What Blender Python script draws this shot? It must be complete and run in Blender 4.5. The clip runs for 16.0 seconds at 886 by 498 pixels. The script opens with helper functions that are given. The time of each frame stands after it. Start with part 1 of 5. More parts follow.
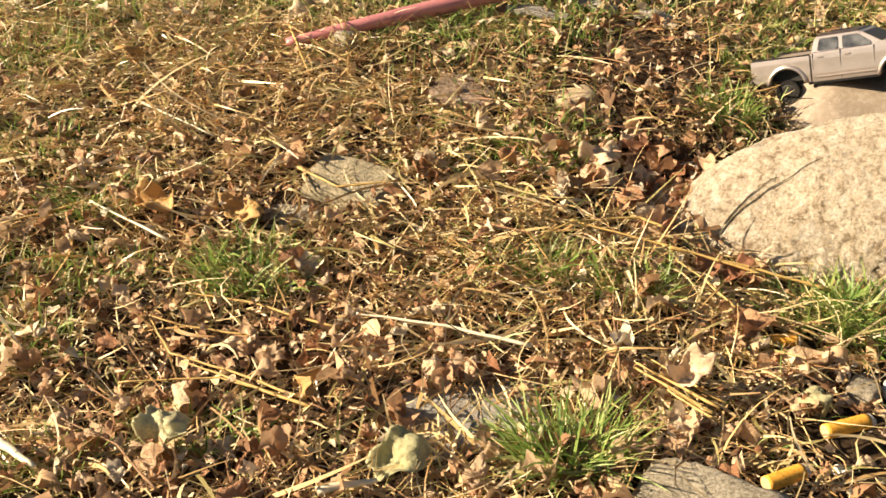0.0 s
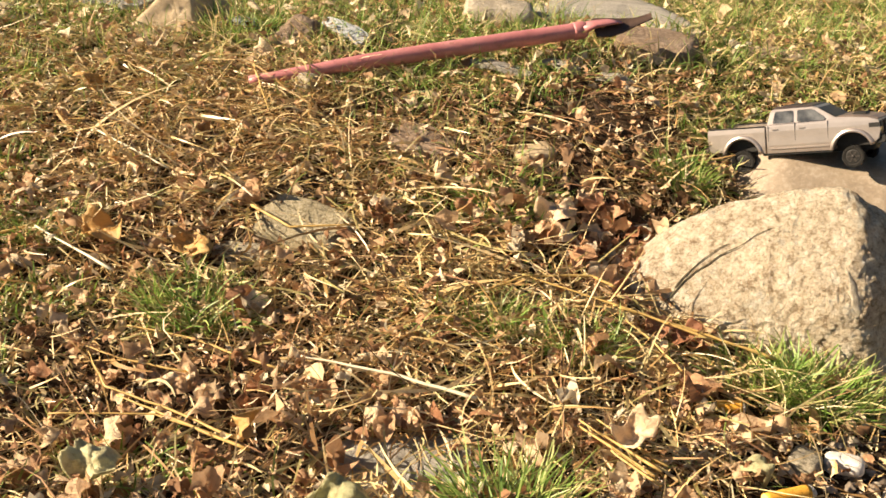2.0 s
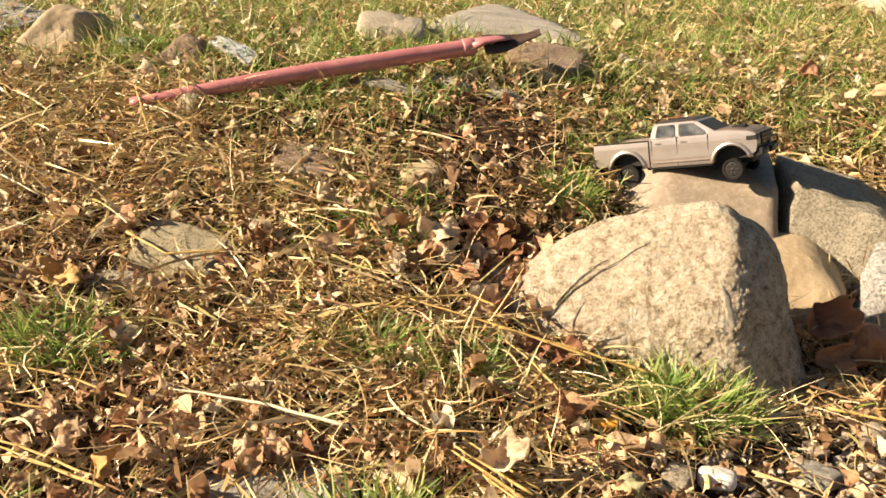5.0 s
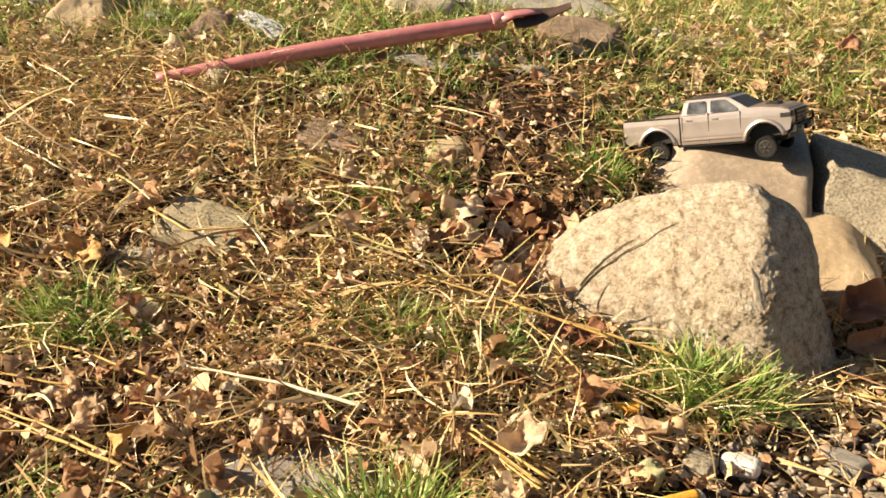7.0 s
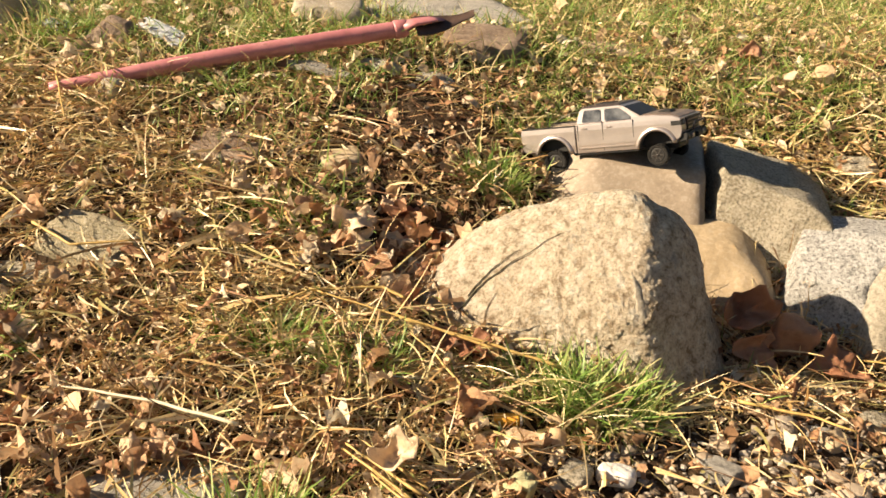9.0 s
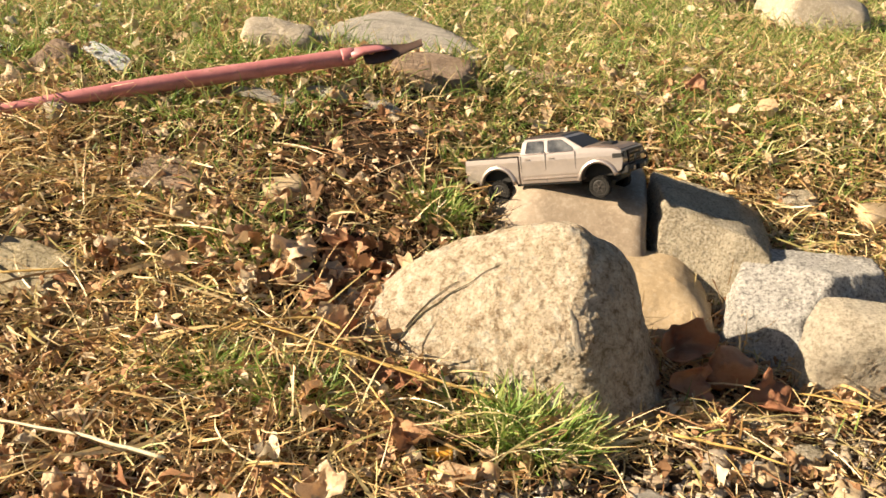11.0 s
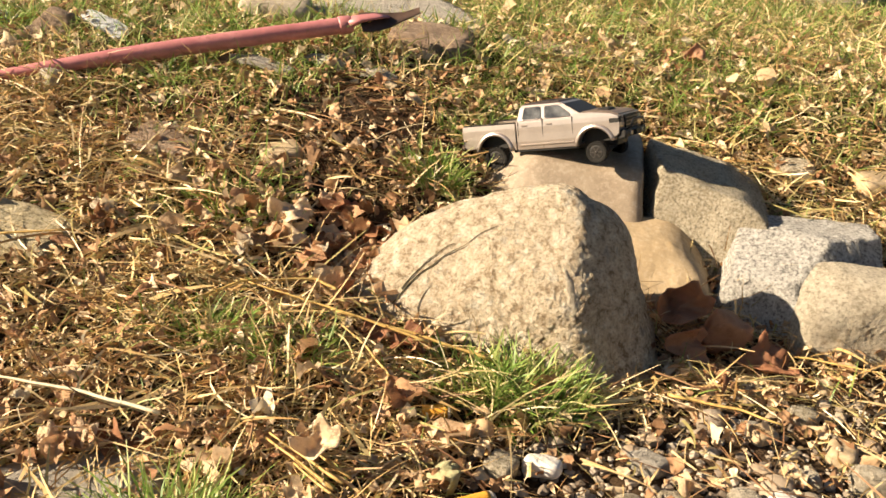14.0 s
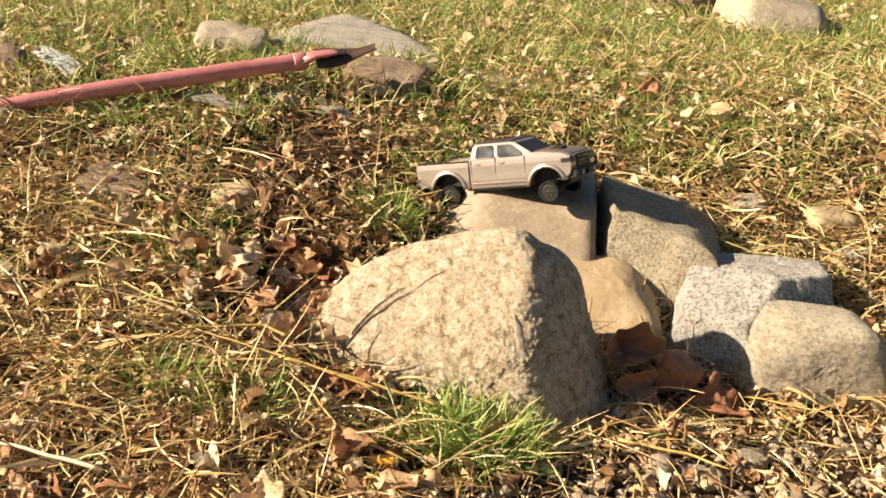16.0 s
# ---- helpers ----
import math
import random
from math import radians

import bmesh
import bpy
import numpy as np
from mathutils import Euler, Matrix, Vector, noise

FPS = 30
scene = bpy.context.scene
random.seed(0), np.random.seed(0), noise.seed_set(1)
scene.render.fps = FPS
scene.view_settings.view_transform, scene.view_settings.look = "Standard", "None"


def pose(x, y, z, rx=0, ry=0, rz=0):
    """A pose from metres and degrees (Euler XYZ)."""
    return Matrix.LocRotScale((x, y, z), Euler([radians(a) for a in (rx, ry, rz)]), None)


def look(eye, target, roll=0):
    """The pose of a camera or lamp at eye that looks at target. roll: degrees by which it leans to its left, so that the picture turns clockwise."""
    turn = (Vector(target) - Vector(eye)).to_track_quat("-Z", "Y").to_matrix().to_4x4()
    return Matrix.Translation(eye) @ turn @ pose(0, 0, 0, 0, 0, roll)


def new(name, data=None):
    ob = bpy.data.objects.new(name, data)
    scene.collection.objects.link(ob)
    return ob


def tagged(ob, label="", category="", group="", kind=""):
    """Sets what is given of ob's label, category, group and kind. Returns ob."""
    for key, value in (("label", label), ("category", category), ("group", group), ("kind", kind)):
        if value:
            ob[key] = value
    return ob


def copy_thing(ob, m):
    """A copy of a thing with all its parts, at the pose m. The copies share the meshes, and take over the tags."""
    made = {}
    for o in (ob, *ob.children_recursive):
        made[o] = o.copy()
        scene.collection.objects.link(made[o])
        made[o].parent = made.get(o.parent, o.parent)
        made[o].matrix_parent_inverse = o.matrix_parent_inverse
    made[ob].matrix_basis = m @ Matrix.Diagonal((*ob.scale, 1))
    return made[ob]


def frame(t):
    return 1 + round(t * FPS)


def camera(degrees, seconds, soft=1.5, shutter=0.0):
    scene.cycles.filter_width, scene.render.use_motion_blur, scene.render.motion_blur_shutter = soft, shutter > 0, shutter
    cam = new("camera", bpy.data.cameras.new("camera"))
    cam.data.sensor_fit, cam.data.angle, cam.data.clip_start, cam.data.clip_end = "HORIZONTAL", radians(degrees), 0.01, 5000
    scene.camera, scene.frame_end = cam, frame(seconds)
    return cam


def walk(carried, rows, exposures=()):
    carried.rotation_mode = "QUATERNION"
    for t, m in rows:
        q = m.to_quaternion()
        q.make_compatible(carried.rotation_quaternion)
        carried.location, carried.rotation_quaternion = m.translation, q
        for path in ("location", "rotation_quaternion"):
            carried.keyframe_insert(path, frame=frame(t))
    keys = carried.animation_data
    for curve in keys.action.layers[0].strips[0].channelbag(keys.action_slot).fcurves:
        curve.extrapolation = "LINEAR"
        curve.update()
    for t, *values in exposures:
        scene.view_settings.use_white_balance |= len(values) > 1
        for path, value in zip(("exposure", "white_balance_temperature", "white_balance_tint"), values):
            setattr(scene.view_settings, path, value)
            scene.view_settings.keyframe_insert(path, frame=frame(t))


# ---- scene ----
cam = camera(48.0, 16.0, soft=1.6)
PATH = [
    (0, (0.0492, -0.0028, 0.2853), (-0.0527, 0.5346, 0.0388), -1.33),
    (0.5, (0.0506, 0.0001, 0.2772), (-0.0358, 0.5364, 0.0225), -0.26),
    (1, (0.0505, 0.0014, 0.2749), (-0.0278, 0.5366, 0.0152), 0.51),
    (1.5, (0.0521, 0.0019, 0.2810), (-0.0292, 0.5450, 0.0392), 0.67),
    (2, (0.0497, 0.0014, 0.2805), (-0.0272, 0.5556, 0.0637), 3.19),
    (2.5, (0.0597, 0.0047, 0.2812), (-0.0078, 0.5617, 0.0685), 2.98),
    (3, (0.0637, 0.0082, 0.2855), (0.0016, 0.5676, 0.0776), 2.99),
    (3.5, (0.0684, 0.0094, 0.2814), (0.0108, 0.5679, 0.0699), 3.23),
    (4, (0.0727, 0.0124, 0.2865), (0.0215, 0.5729, 0.0786), 3.13),
    (4.5, (0.0776, 0.0151, 0.2879), (0.0324, 0.5760, 0.0796), 3.19),
    (5, (0.0837, 0.0155, 0.2853), (0.0445, 0.5769, 0.0772), 3.12),
    (5.2, (0.0820, 0.0134, 0.2831), (0.0391, 0.5736, 0.0726), 2.48),
    (7.3, (0.0968, 0.0275, 0.2861), (0.0346, 0.5800, 0.0605), 2.74),
    (7.5, (0.0998, 0.0284, 0.2845), (0.0408, 0.5808, 0.0580), 3.01),
    (8, (0.1169, 0.0325, 0.2845), (0.0748, 0.5867, 0.0585), 3.73),
    (8.5, (0.1228, 0.0356, 0.2922), (0.0836, 0.5922, 0.0716), 3.49),
    (9, (0.1344, 0.0358, 0.2926), (0.0999, 0.5920, 0.0702), 3.12),
    (9.5, (0.1424, 0.0390, 0.2937), (0.1203, 0.5968, 0.0736), 3.26),
    (9.7, (0.1436, 0.0411, 0.2995), (0.1224, 0.6019, 0.0872), 3.37),
    (12, (0.1577, 0.0395, 0.2932), (0.1452, 0.6022, 0.0852), 4.82),
    (12.5, (0.1603, 0.0365, 0.2897), (0.1480, 0.5968, 0.0754), 4.84),
    (13, (0.1588, 0.0340, 0.2864), (0.1420, 0.5940, 0.0715), 4.75),
    (13.5, (0.1569, 0.0361, 0.2866), (0.1434, 0.5956, 0.0704), 4.58),
    (14, (0.1557, 0.0351, 0.2831), (0.1403, 0.5949, 0.0676), 4.40),
    (14.5, (0.1536, 0.0333, 0.2855), (0.1402, 0.5916, 0.0661), 4.51),
    (15, (0.1628, 0.0329, 0.2857), (0.1486, 0.5927, 0.0702), 5.41),
    (15.5, (0.1681, 0.0411, 0.2937), (0.1680, 0.6006, 0.0771), 5.15),
    (16, (0.1697, 0.0437, 0.3019), (0.1685, 0.6068, 0.0947), 4.50),
]
walk(cam, [(t, look(eye, target, roll)) for t, eye, target, roll in PATH])

# ---- light: one low warm sun from the camera's left, clear sky ----
SUN_ELEVATION, SUN_WAY = 26.0, Vector((0.98, 0.20, 0)).normalized()
world = bpy.data.worlds.new("world")
scene.world = world
world.use_nodes = True
sky = world.node_tree.nodes.new("ShaderNodeTexSky")
sky.sky_type, sky.sun_disc = "NISHITA", False
sky.sun_elevation = radians(SUN_ELEVATION)
sky.sun_rotation = math.atan2(-SUN_WAY.x, -SUN_WAY.y)
world.node_tree.links.new(sky.outputs[0], world.node_tree.nodes["Background"].inputs[0])
world.node_tree.nodes["Background"].inputs[1].default_value = 0.028
sun = new("sun", bpy.data.lights.new("sun", "SUN"))
sun.data.energy, sun.data.angle, sun.data.color = 5.0, radians(0.55), (1.0, 0.805, 0.565)
sun.matrix_world = look(-SUN_WAY * math.cos(radians(SUN_ELEVATION)) * 5 + Vector((0, 0, 5 * math.sin(radians(SUN_ELEVATION)))), (0, 0, 0))
scene.view_settings.exposure = 1.33


# ---- materials ----
def material(name, rough=0.8, metal=0.0, spec=0.4):
    mat = bpy.data.materials.new(name)
    mat.use_nodes = True
    b = mat.node_tree.nodes["Principled BSDF"]
    b.inputs["Roughness"].default_value, b.inputs["Metallic"].default_value = rough, metal
    b.inputs["Specular IOR Level"].default_value = spec
    return mat, mat.node_tree, b


def ramp(nt, source, stops):
    node = nt.nodes.new("ShaderNodeValToRGB")
    el = node.color_ramp.elements
    while len(el) < len(stops):
        el.new(0.5)
    for e, (pos, col) in zip(el, stops):
        e.position, e.color = pos, (*col, 1)
    nt.links.new(source, node.inputs[0])
    return node.outputs[0]


def noise_tex(nt, scale, detail=6.0, rough=0.6, space="Object", stretch=None):
    tc = nt.nodes.new("ShaderNodeTexCoord")
    n = nt.nodes.new("ShaderNodeTexNoise")
    n.inputs["Scale"].default_value, n.inputs["Detail"].default_value, n.inputs["Roughness"].default_value = scale, detail, rough
    src = tc.outputs[space]
    if stretch:
        mp = nt.nodes.new("ShaderNodeMapping")
        mp.inputs["Scale"].default_value = stretch
        nt.links.new(src, mp.inputs[0])
        src = mp.outputs[0]
    nt.links.new(src, n.inputs["Vector"])
    return n.outputs[0]


def mixed(nt, fac, a, b, mode="MIX"):
    m = nt.nodes.new("ShaderNodeMix")
    m.data_type, m.blend_type = "RGBA", mode
    for sock, v in ((m.inputs[0], fac), (m.inputs[6], a), (m.inputs[7], b)):
        if isinstance(v, (int, float)):
            sock.default_value = v
        elif isinstance(v, tuple):
            sock.default_value = (*v, 1)
        else:
            nt.links.new(v, sock)
    return m.outputs[2]


def bumped(nt, b, height, strength=0.5, distance=0.001):
    n = nt.nodes.new("ShaderNodeBump")
    n.inputs["Strength"].default_value, n.inputs["Distance"].default_value = strength, distance
    nt.links.new(height, n.inputs["Height"])
    nt.links.new(n.outputs[0], b.inputs["Normal"])


def stone(name, stops, scale=60, speck=420, speck_amount=0.35, speck_cols=((0.05, 0.045, 0.04), (0.75, 0.70, 0.62)), rough=0.85, bump=0.6, patch=None, layers=None):
    """Rock: broad tints, mineral specks at a few millimetres, a lichen or stain patch, fine relief."""
    mat, nt, b = material(name, rough, spec=0.3)
    col = ramp(nt, noise_tex(nt, scale, 8, 0.65, stretch=layers), stops)
    grains = ramp(nt, noise_tex(nt, speck, 3, 0.7), [(0.41, (1, 1, 1)), (0.45, (0, 0, 0)), (0.55, (0, 0, 0)), (0.59, (1, 1, 1))])
    tone = ramp(nt, noise_tex(nt, speck, 3, 0.7), [(0.48, speck_cols[0]), (0.52, speck_cols[1])])
    sc = nt.nodes.new("ShaderNodeMath")
    sc.operation = "MULTIPLY"
    sc.inputs[1].default_value = speck_amount
    nt.links.new(grains, sc.inputs[0])
    col = mixed(nt, sc.outputs[0], col, tone)
    if patch:
        mask = ramp(nt, noise_tex(nt, patch[0], 7, 0.7), [(patch[1], (0, 0, 0)), (patch[1] + 0.08, (1, 1, 1))])
        col = mixed(nt, mask, col, patch[2])
    nt.links.new(col, b.inputs["Base Color"])
    bumped(nt, b, noise_tex(nt, 230, 10, 0.8, stretch=layers), bump, 0.0055)
    return mat


def plain(name, color, rough=0.6, metal=0.0, spec=0.4, vary=0.25, scale=300, bump=0.15):
    mat, nt, b = material(name, rough, metal, spec)
    lo, hi = tuple(c * (1 - vary) for c in color), tuple(min(1, c * (1 + vary)) for c in color)
    n = noise_tex(nt, scale, 6, 0.65)
    nt.links.new(ramp(nt, n, [(0.3, lo), (0.7, hi)]), b.inputs["Base Color"])
    if bump:
        bumped(nt, b, n, bump, 0.0006)
    return mat


def growth(name, stops, shine=0.35, rough=0.6, spec=0.3, scale=500, source="Random Per Island", crease=0.0):
    """Dry or green leaf tissue: a colour for each blade, fibres, wrinkles, and light that shines through."""
    mat, nt, b = material(name, rough, spec=spec)
    if source == "Random":
        rnd = nt.nodes.new("ShaderNodeObjectInfo").outputs["Random"]
        space, scale = "Generated", 4.5
    else:
        rnd = nt.nodes.new("ShaderNodeNewGeometry").outputs["Random Per Island"]
        space = "Object"
    col = ramp(nt, rnd, stops)
    fib = ramp(nt, noise_tex(nt, scale, 6, 0.75, space), [(0.28, (0.50, 0.40, 0.32)), (0.44, (0.92, 0.88, 0.84)), (0.60, (1, 1, 1))])
    col = mixed(nt, 0.85, col, fib, "MULTIPLY")
    nt.links.new(col, b.inputs["Base Color"])
    if crease:
        bumped(nt, b, noise_tex(nt, scale * 1.7, 5, 0.65, space), crease, 0.002)
    tr = nt.nodes.new("ShaderNodeBsdfTranslucent")
    nt.links.new(col, tr.inputs[0])
    mx = nt.nodes.new("ShaderNodeMixShader")
    mx.inputs[0].default_value = shine
    nt.links.new(b.outputs[0], mx.inputs[1])
    nt.links.new(tr.outputs[0], mx.inputs[2])
    nt.links.new(mx.outputs[0], nt.nodes["Material Output"].inputs[0])
    return mat


M_SOIL, nt, b = material("soil", 0.95, spec=0.15)
c1 = ramp(nt, noise_tex(nt, 25, 8, 0.7), [(0.3, (0.045, 0.028, 0.016)), (0.55, (0.105, 0.068, 0.039)), (0.75, (0.20, 0.135, 0.078))])
c2 = ramp(nt, noise_tex(nt, 380, 5, 0.8), [(0.35, (0.42, 0.40, 0.36)), (0.65, (1, 1, 1))])
nt.links.new(mixed(nt, 0.8, c1, c2, "MULTIPLY"), b.inputs["Base Color"])
bumped(nt, b, noise_tex(nt, 300, 10, 0.8), 0.9, 0.004)

M_BOULDER = stone("boulder_stone", [(0.36, (0.33, 0.24, 0.15)), (0.44, (0.60, 0.485, 0.34)), (0.54, (0.73, 0.62, 0.46)), (0.64, (0.88, 0.81, 0.68))], 150, 520, 0.42,
                  ((0.20, 0.15, 0.10), (0.86, 0.81, 0.70)), 0.88, 1.0, patch=(38, 0.585, (0.36, 0.31, 0.245)))
M_BROWN = stone("smooth_brown_stone", [(0.3, (0.25, 0.195, 0.14)), (0.7, (0.37, 0.30, 0.225))], 45, 300, 0.12, rough=0.52, bump=0.22, patch=(60, 0.62, (0.26, 0.205, 0.15)))
M_GRIT = stone("gritty_stone", [(0.36, (0.40, 0.34, 0.24)), (0.64, (0.62, 0.545, 0.41))], 60, 520, 0.6, ((0.12, 0.11, 0.09), (0.72, 0.68, 0.58)), 0.9, 1.0)
M_TAN = stone("tan_stone", [(0.3, (0.36, 0.27, 0.16)), (0.7, (0.50, 0.39, 0.255))], 25, 350, 0.12, rough=0.75, bump=0.25)
M_GRANITE = stone("pale_granite", [(0.34, (0.44, 0.42, 0.39)), (0.6, (0.66, 0.64, 0.60))], 90, 430, 0.68, ((0.12, 0.115, 0.11), (0.84, 0.83, 0.80)), 0.8, 1.0)
M_CREAM = stone("cream_stone", [(0.34, (0.46, 0.40, 0.30)), (0.5, (0.62, 0.55, 0.43)), (0.66, (0.72, 0.66, 0.53))], 70, 380, 0.5, ((0.25, 0.20, 0.14), (0.82, 0.76, 0.65)), 0.85, 1.0, layers=(1, 1, 2.5))
M_BRICK = stone("mossy_concrete", [(0.3, (0.40, 0.33, 0.20)), (0.7, (0.62, 0.54, 0.37))], 60, 480, 0.5, ((0.10, 0.09, 0.06), (0.55, 0.50, 0.40)), 0.93, 1.0, patch=(30, 0.58, (0.13, 0.14, 0.05)))
M_SLATE = stone("grey_slate", [(0.3, (0.36, 0.33, 0.285)), (0.7, (0.60, 0.56, 0.495))], 30, 300, 0.2, ((0.13, 0.12, 0.11), (0.6, 0.58, 0.55)), 0.85, 0.9, layers=(1, 3, 9))
M_RUST = stone("rusty_brown_stone", [(0.3, (0.22, 0.15, 0.10)), (0.7, (0.40, 0.30, 0.22))], 35, 300, 0.25, ((0.10, 0.07, 0.05), (0.55, 0.45, 0.36)), 0.88, 0.8)
M_PALE = stone("pale_weathered_stone", [(0.3, (0.34, 0.29, 0.215)), (0.7, (0.50, 0.435, 0.34))], 35, 300, 0.25, ((0.3, 0.25, 0.2), (0.85, 0.8, 0.7)), 0.85, 0.6)


# ---- building helpers ----
def link_mesh(name, verts, faces, mat, parent=None, label="", smooth=False):
    me = bpy.data.meshes.new(name)
    me.from_pydata([tuple(v) for v in verts], [], [tuple(f) for f in faces])
    if smooth:
        me.polygons.foreach_set("use_smooth", [True] * len(me.polygons))
    me.materials.append(mat)
    ob = new(name, me)
    if parent:
        ob.parent = parent
    if label:
        ob["label"] = label
    return ob


def part(name, bm, mat, parent, label="", smooth=False):
    me = bpy.data.meshes.new(name)
    bm.to_mesh(me)
    bm.free()
    if smooth:
        me.polygons.foreach_set("use_smooth", [True] * len(me.polygons))
    me.materials.append(mat)
    ob = new(name, me)
    ob.parent = parent
    if label:
        ob["label"] = label
    return ob


LEFT_Y, LEFT_Z = (-50, -1, 0.0, 0.42, 0.5, 0.6, 0.7, 0.8, 0.9, 1.0, 1.3, 2.0, 5.0, 60.0), (-0.05, -0.02, -0.014, -0.013, 0.004, 0.034, 0.070, 0.104, 0.126, 0.138, 0.157, 0.185, 0.27, 0.6)
RIGHT_Y, RIGHT_Z = (-50, -1, 0.0, 0.5, 0.62, 0.7, 0.8, 0.9, 1.0, 1.3, 2.0, 5.0, 60.0), (-0.05, -0.02, -0.012, -0.010, -0.006, 0.016, 0.066, 0.112, 0.133, 0.157, 0.185, 0.27, 0.6)


def rise(x, y):
    """The height of the yard: a bank that climbs away from the camera, a leaf-filled hollow beside the boulder."""
    w = min(1.0, max(0.0, (x - 0.02) / 0.26))
    w = w * w * (3 - 2 * w)
    z = float(np.interp(y, LEFT_Y, LEFT_Z)) * (1 - w) + float(np.interp(y, RIGHT_Y, RIGHT_Z)) * w
    z -= 0.016 * math.exp(-(((x - 0.075) / 0.05) ** 2 + ((y - 0.655) / 0.045) ** 2))
    z -= 0.012 * math.exp(-(((x - 0.33) / 0.05) ** 2 + ((y - 0.62) / 0.03) ** 2))
    z += 0.020 * math.exp(-(((x - 0.345) / 0.06) ** 2 + ((y - 0.735) / 0.025) ** 2))
    far = math.exp(-((y - 0.8) / 2.0) ** 2 - (x / 2.0) ** 2)
    n = noise.noise(Vector((x * 14, y * 14, 0))) * 0.006 + noise.noise(Vector((x * 45, y * 45, 3))) * 0.0028
    return z + n * far


# ---- the ground: one sheet to the horizon, finest where the camera passes ----
def stops(fine_lo, fine_hi, step, reach):
    mid = list(np.arange(fine_lo, fine_hi + 1e-6, step))
    out, d, s = [], step, step
    while d < reach:
        s *= 1.35
        d += s
        out.append(d)
    return [fine_lo - v for v in reversed(out)] + mid + [fine_hi + v for v in out]


gx, gy = stops(-0.7, 1.2, 0.008, 60), stops(0.2, 2.0, 0.008, 60)
gv = [(x, y, rise(x, y) + (noise.noise(Vector((x * 130, y * 130, 7))) * 0.0018 if abs(x) < 2 and abs(y) < 3 else 0)) for y in gy for x in gx]
nx = len(gx)
gf = [(j * nx + i, j * nx + i + 1, (j + 1) * nx + i + 1, (j + 1) * nx + i) for j in range(len(gy) - 1) for i in range(nx - 1)]
ground = link_mesh("ground", gv, gf, M_SOIL, smooth=True)
tagged(ground, "dark brown soil bank under dry grass and leaf litter", "ground", kind="structure")


# ---- stones ----
def rock(name, centre, planes, mat, label, p=9.0, rough=0.0022, seed=0, detail=5, chips=0.6, category="rock", group="", warp=0.10):
    """A worn stone: a ball pressed against flat faces (normal, point on the face), edges rounded by p, then chipped and pitted."""
    bm = bmesh.new()
    bmesh.ops.create_icosphere(bm, subdivisions=detail, radius=1.0)
    c = Vector(centre)
    cut = []
    for n, q in planes:
        n = Vector(n).normalized()
        cut.append((n, max(0.002, n.dot(Vector(q) - c))))
    off = Vector((seed * 3.1, seed * 1.7, seed * 0.9))
    size = sum(d for _, d in cut) / len(cut)
    for v in bm.verts:
        d = v.co.normalized()
        s = sum(max(0.0, d.dot(n) / dist) ** p for n, dist in cut)
        r = s ** (-1.0 / p)
        q = d * r
        a = q / size
        r += size * warp * noise.noise(a * 0.9 + off)
        r += rough * (0.7 * noise.noise(q * 48 + off) + 0.32 * noise.noise(q * 130 + off) + 0.25 * noise.noise(q * 300 + off) + 0.25 * noise.noise(q * 620 + off))
        r -= rough * chips * max(0.0, noise.noise(q * 85 + off * 2) - 0.25) * 2.2
        v.co = d * r
    ob = part(name, bm, mat, None, smooth=True)
    ob.location = c
    return tagged(ob, label, category, group)


def block(centre, half, turn=0.0, tilt=(0.0, 0.0)):
    """Faces of a box-like stone, turned about z and leaning, for rock()."""
    m = Euler((radians(tilt[0]), radians(tilt[1]), radians(turn))).to_matrix()
    out = []
    for axis in range(3):
        for sign in (-1, 1):
            n = Vector((0, 0, 0))
            n[axis] = sign
            out.append((m @ n, Vector(centre) + m @ (n * half[axis])))
    return out


G_ROCKS = "rocks bordering the yard bank"
rock("boulder", (0.195, 0.615, 0.025), [((-.28, -.80, .52), (.19, .588, .058)), ((-.2, -.98, .05), (.2, .573, .01)), ((-.36, .06, .93), (.165, .61, .0940)), ((-.80, -.1, .6), (.112, .605, .060)),
     ((.56, -.10, .82), (.228, .612, .0985)), ((.94, -.12, .33), (.271, .610, .024)), ((.52, -.76, .39), (.240, .576, .024)), ((.05, .93, .36), (.2, .653, .06)), ((0, 0, -1), (.2, .62, -.03))],
     M_BOULDER, "large tan boulder with a pitted rough face in dry grass", 15, 0.0026, 1, 7, 0.6, group=G_ROCKS)
rock("boulder", (0.23, 0.765, 0.04), [((-.16, -.88, .45), (.235, .722, .064)), ((-.03, -.12, 1), (.23, .75, .0925)), ((-.70, -.4, .6), (.188, .74, .076)),
     ((1, -.05, .05), (.282, .75, .05)), ((0, 1, .1), (.23, .82, .05)), ((0, 0, -1), (.23, .76, -.01))],
     M_BROWN, "smooth brown water-worn boulder beneath a toy truck", 15, 0.0006, 2, 5, 0.2, group=G_ROCKS)
rock("boulder", (0.325, 0.765, 0.045), [((-.26, -.93, .24), (.310, .720, .070)), ((.22, -.10, .97), (.297, .75, .0925)), ((.47, -.10, .87), (.348, .75, .0805)),
     ((-1, -.05, .1), (.2845, .76, .06)), ((0, 1, .2), (.32, .80, .06)), ((.85, -.15, .45), (.374, .75, .060)), ((0, 0, -1), (.33, .77, 0))],
     M_GRIT, "wedge-shaped gritty grey-tan stone with a sloping top", 36, 0.0014, 3, 6, 0.8, group=G_ROCKS, warp=0.05)
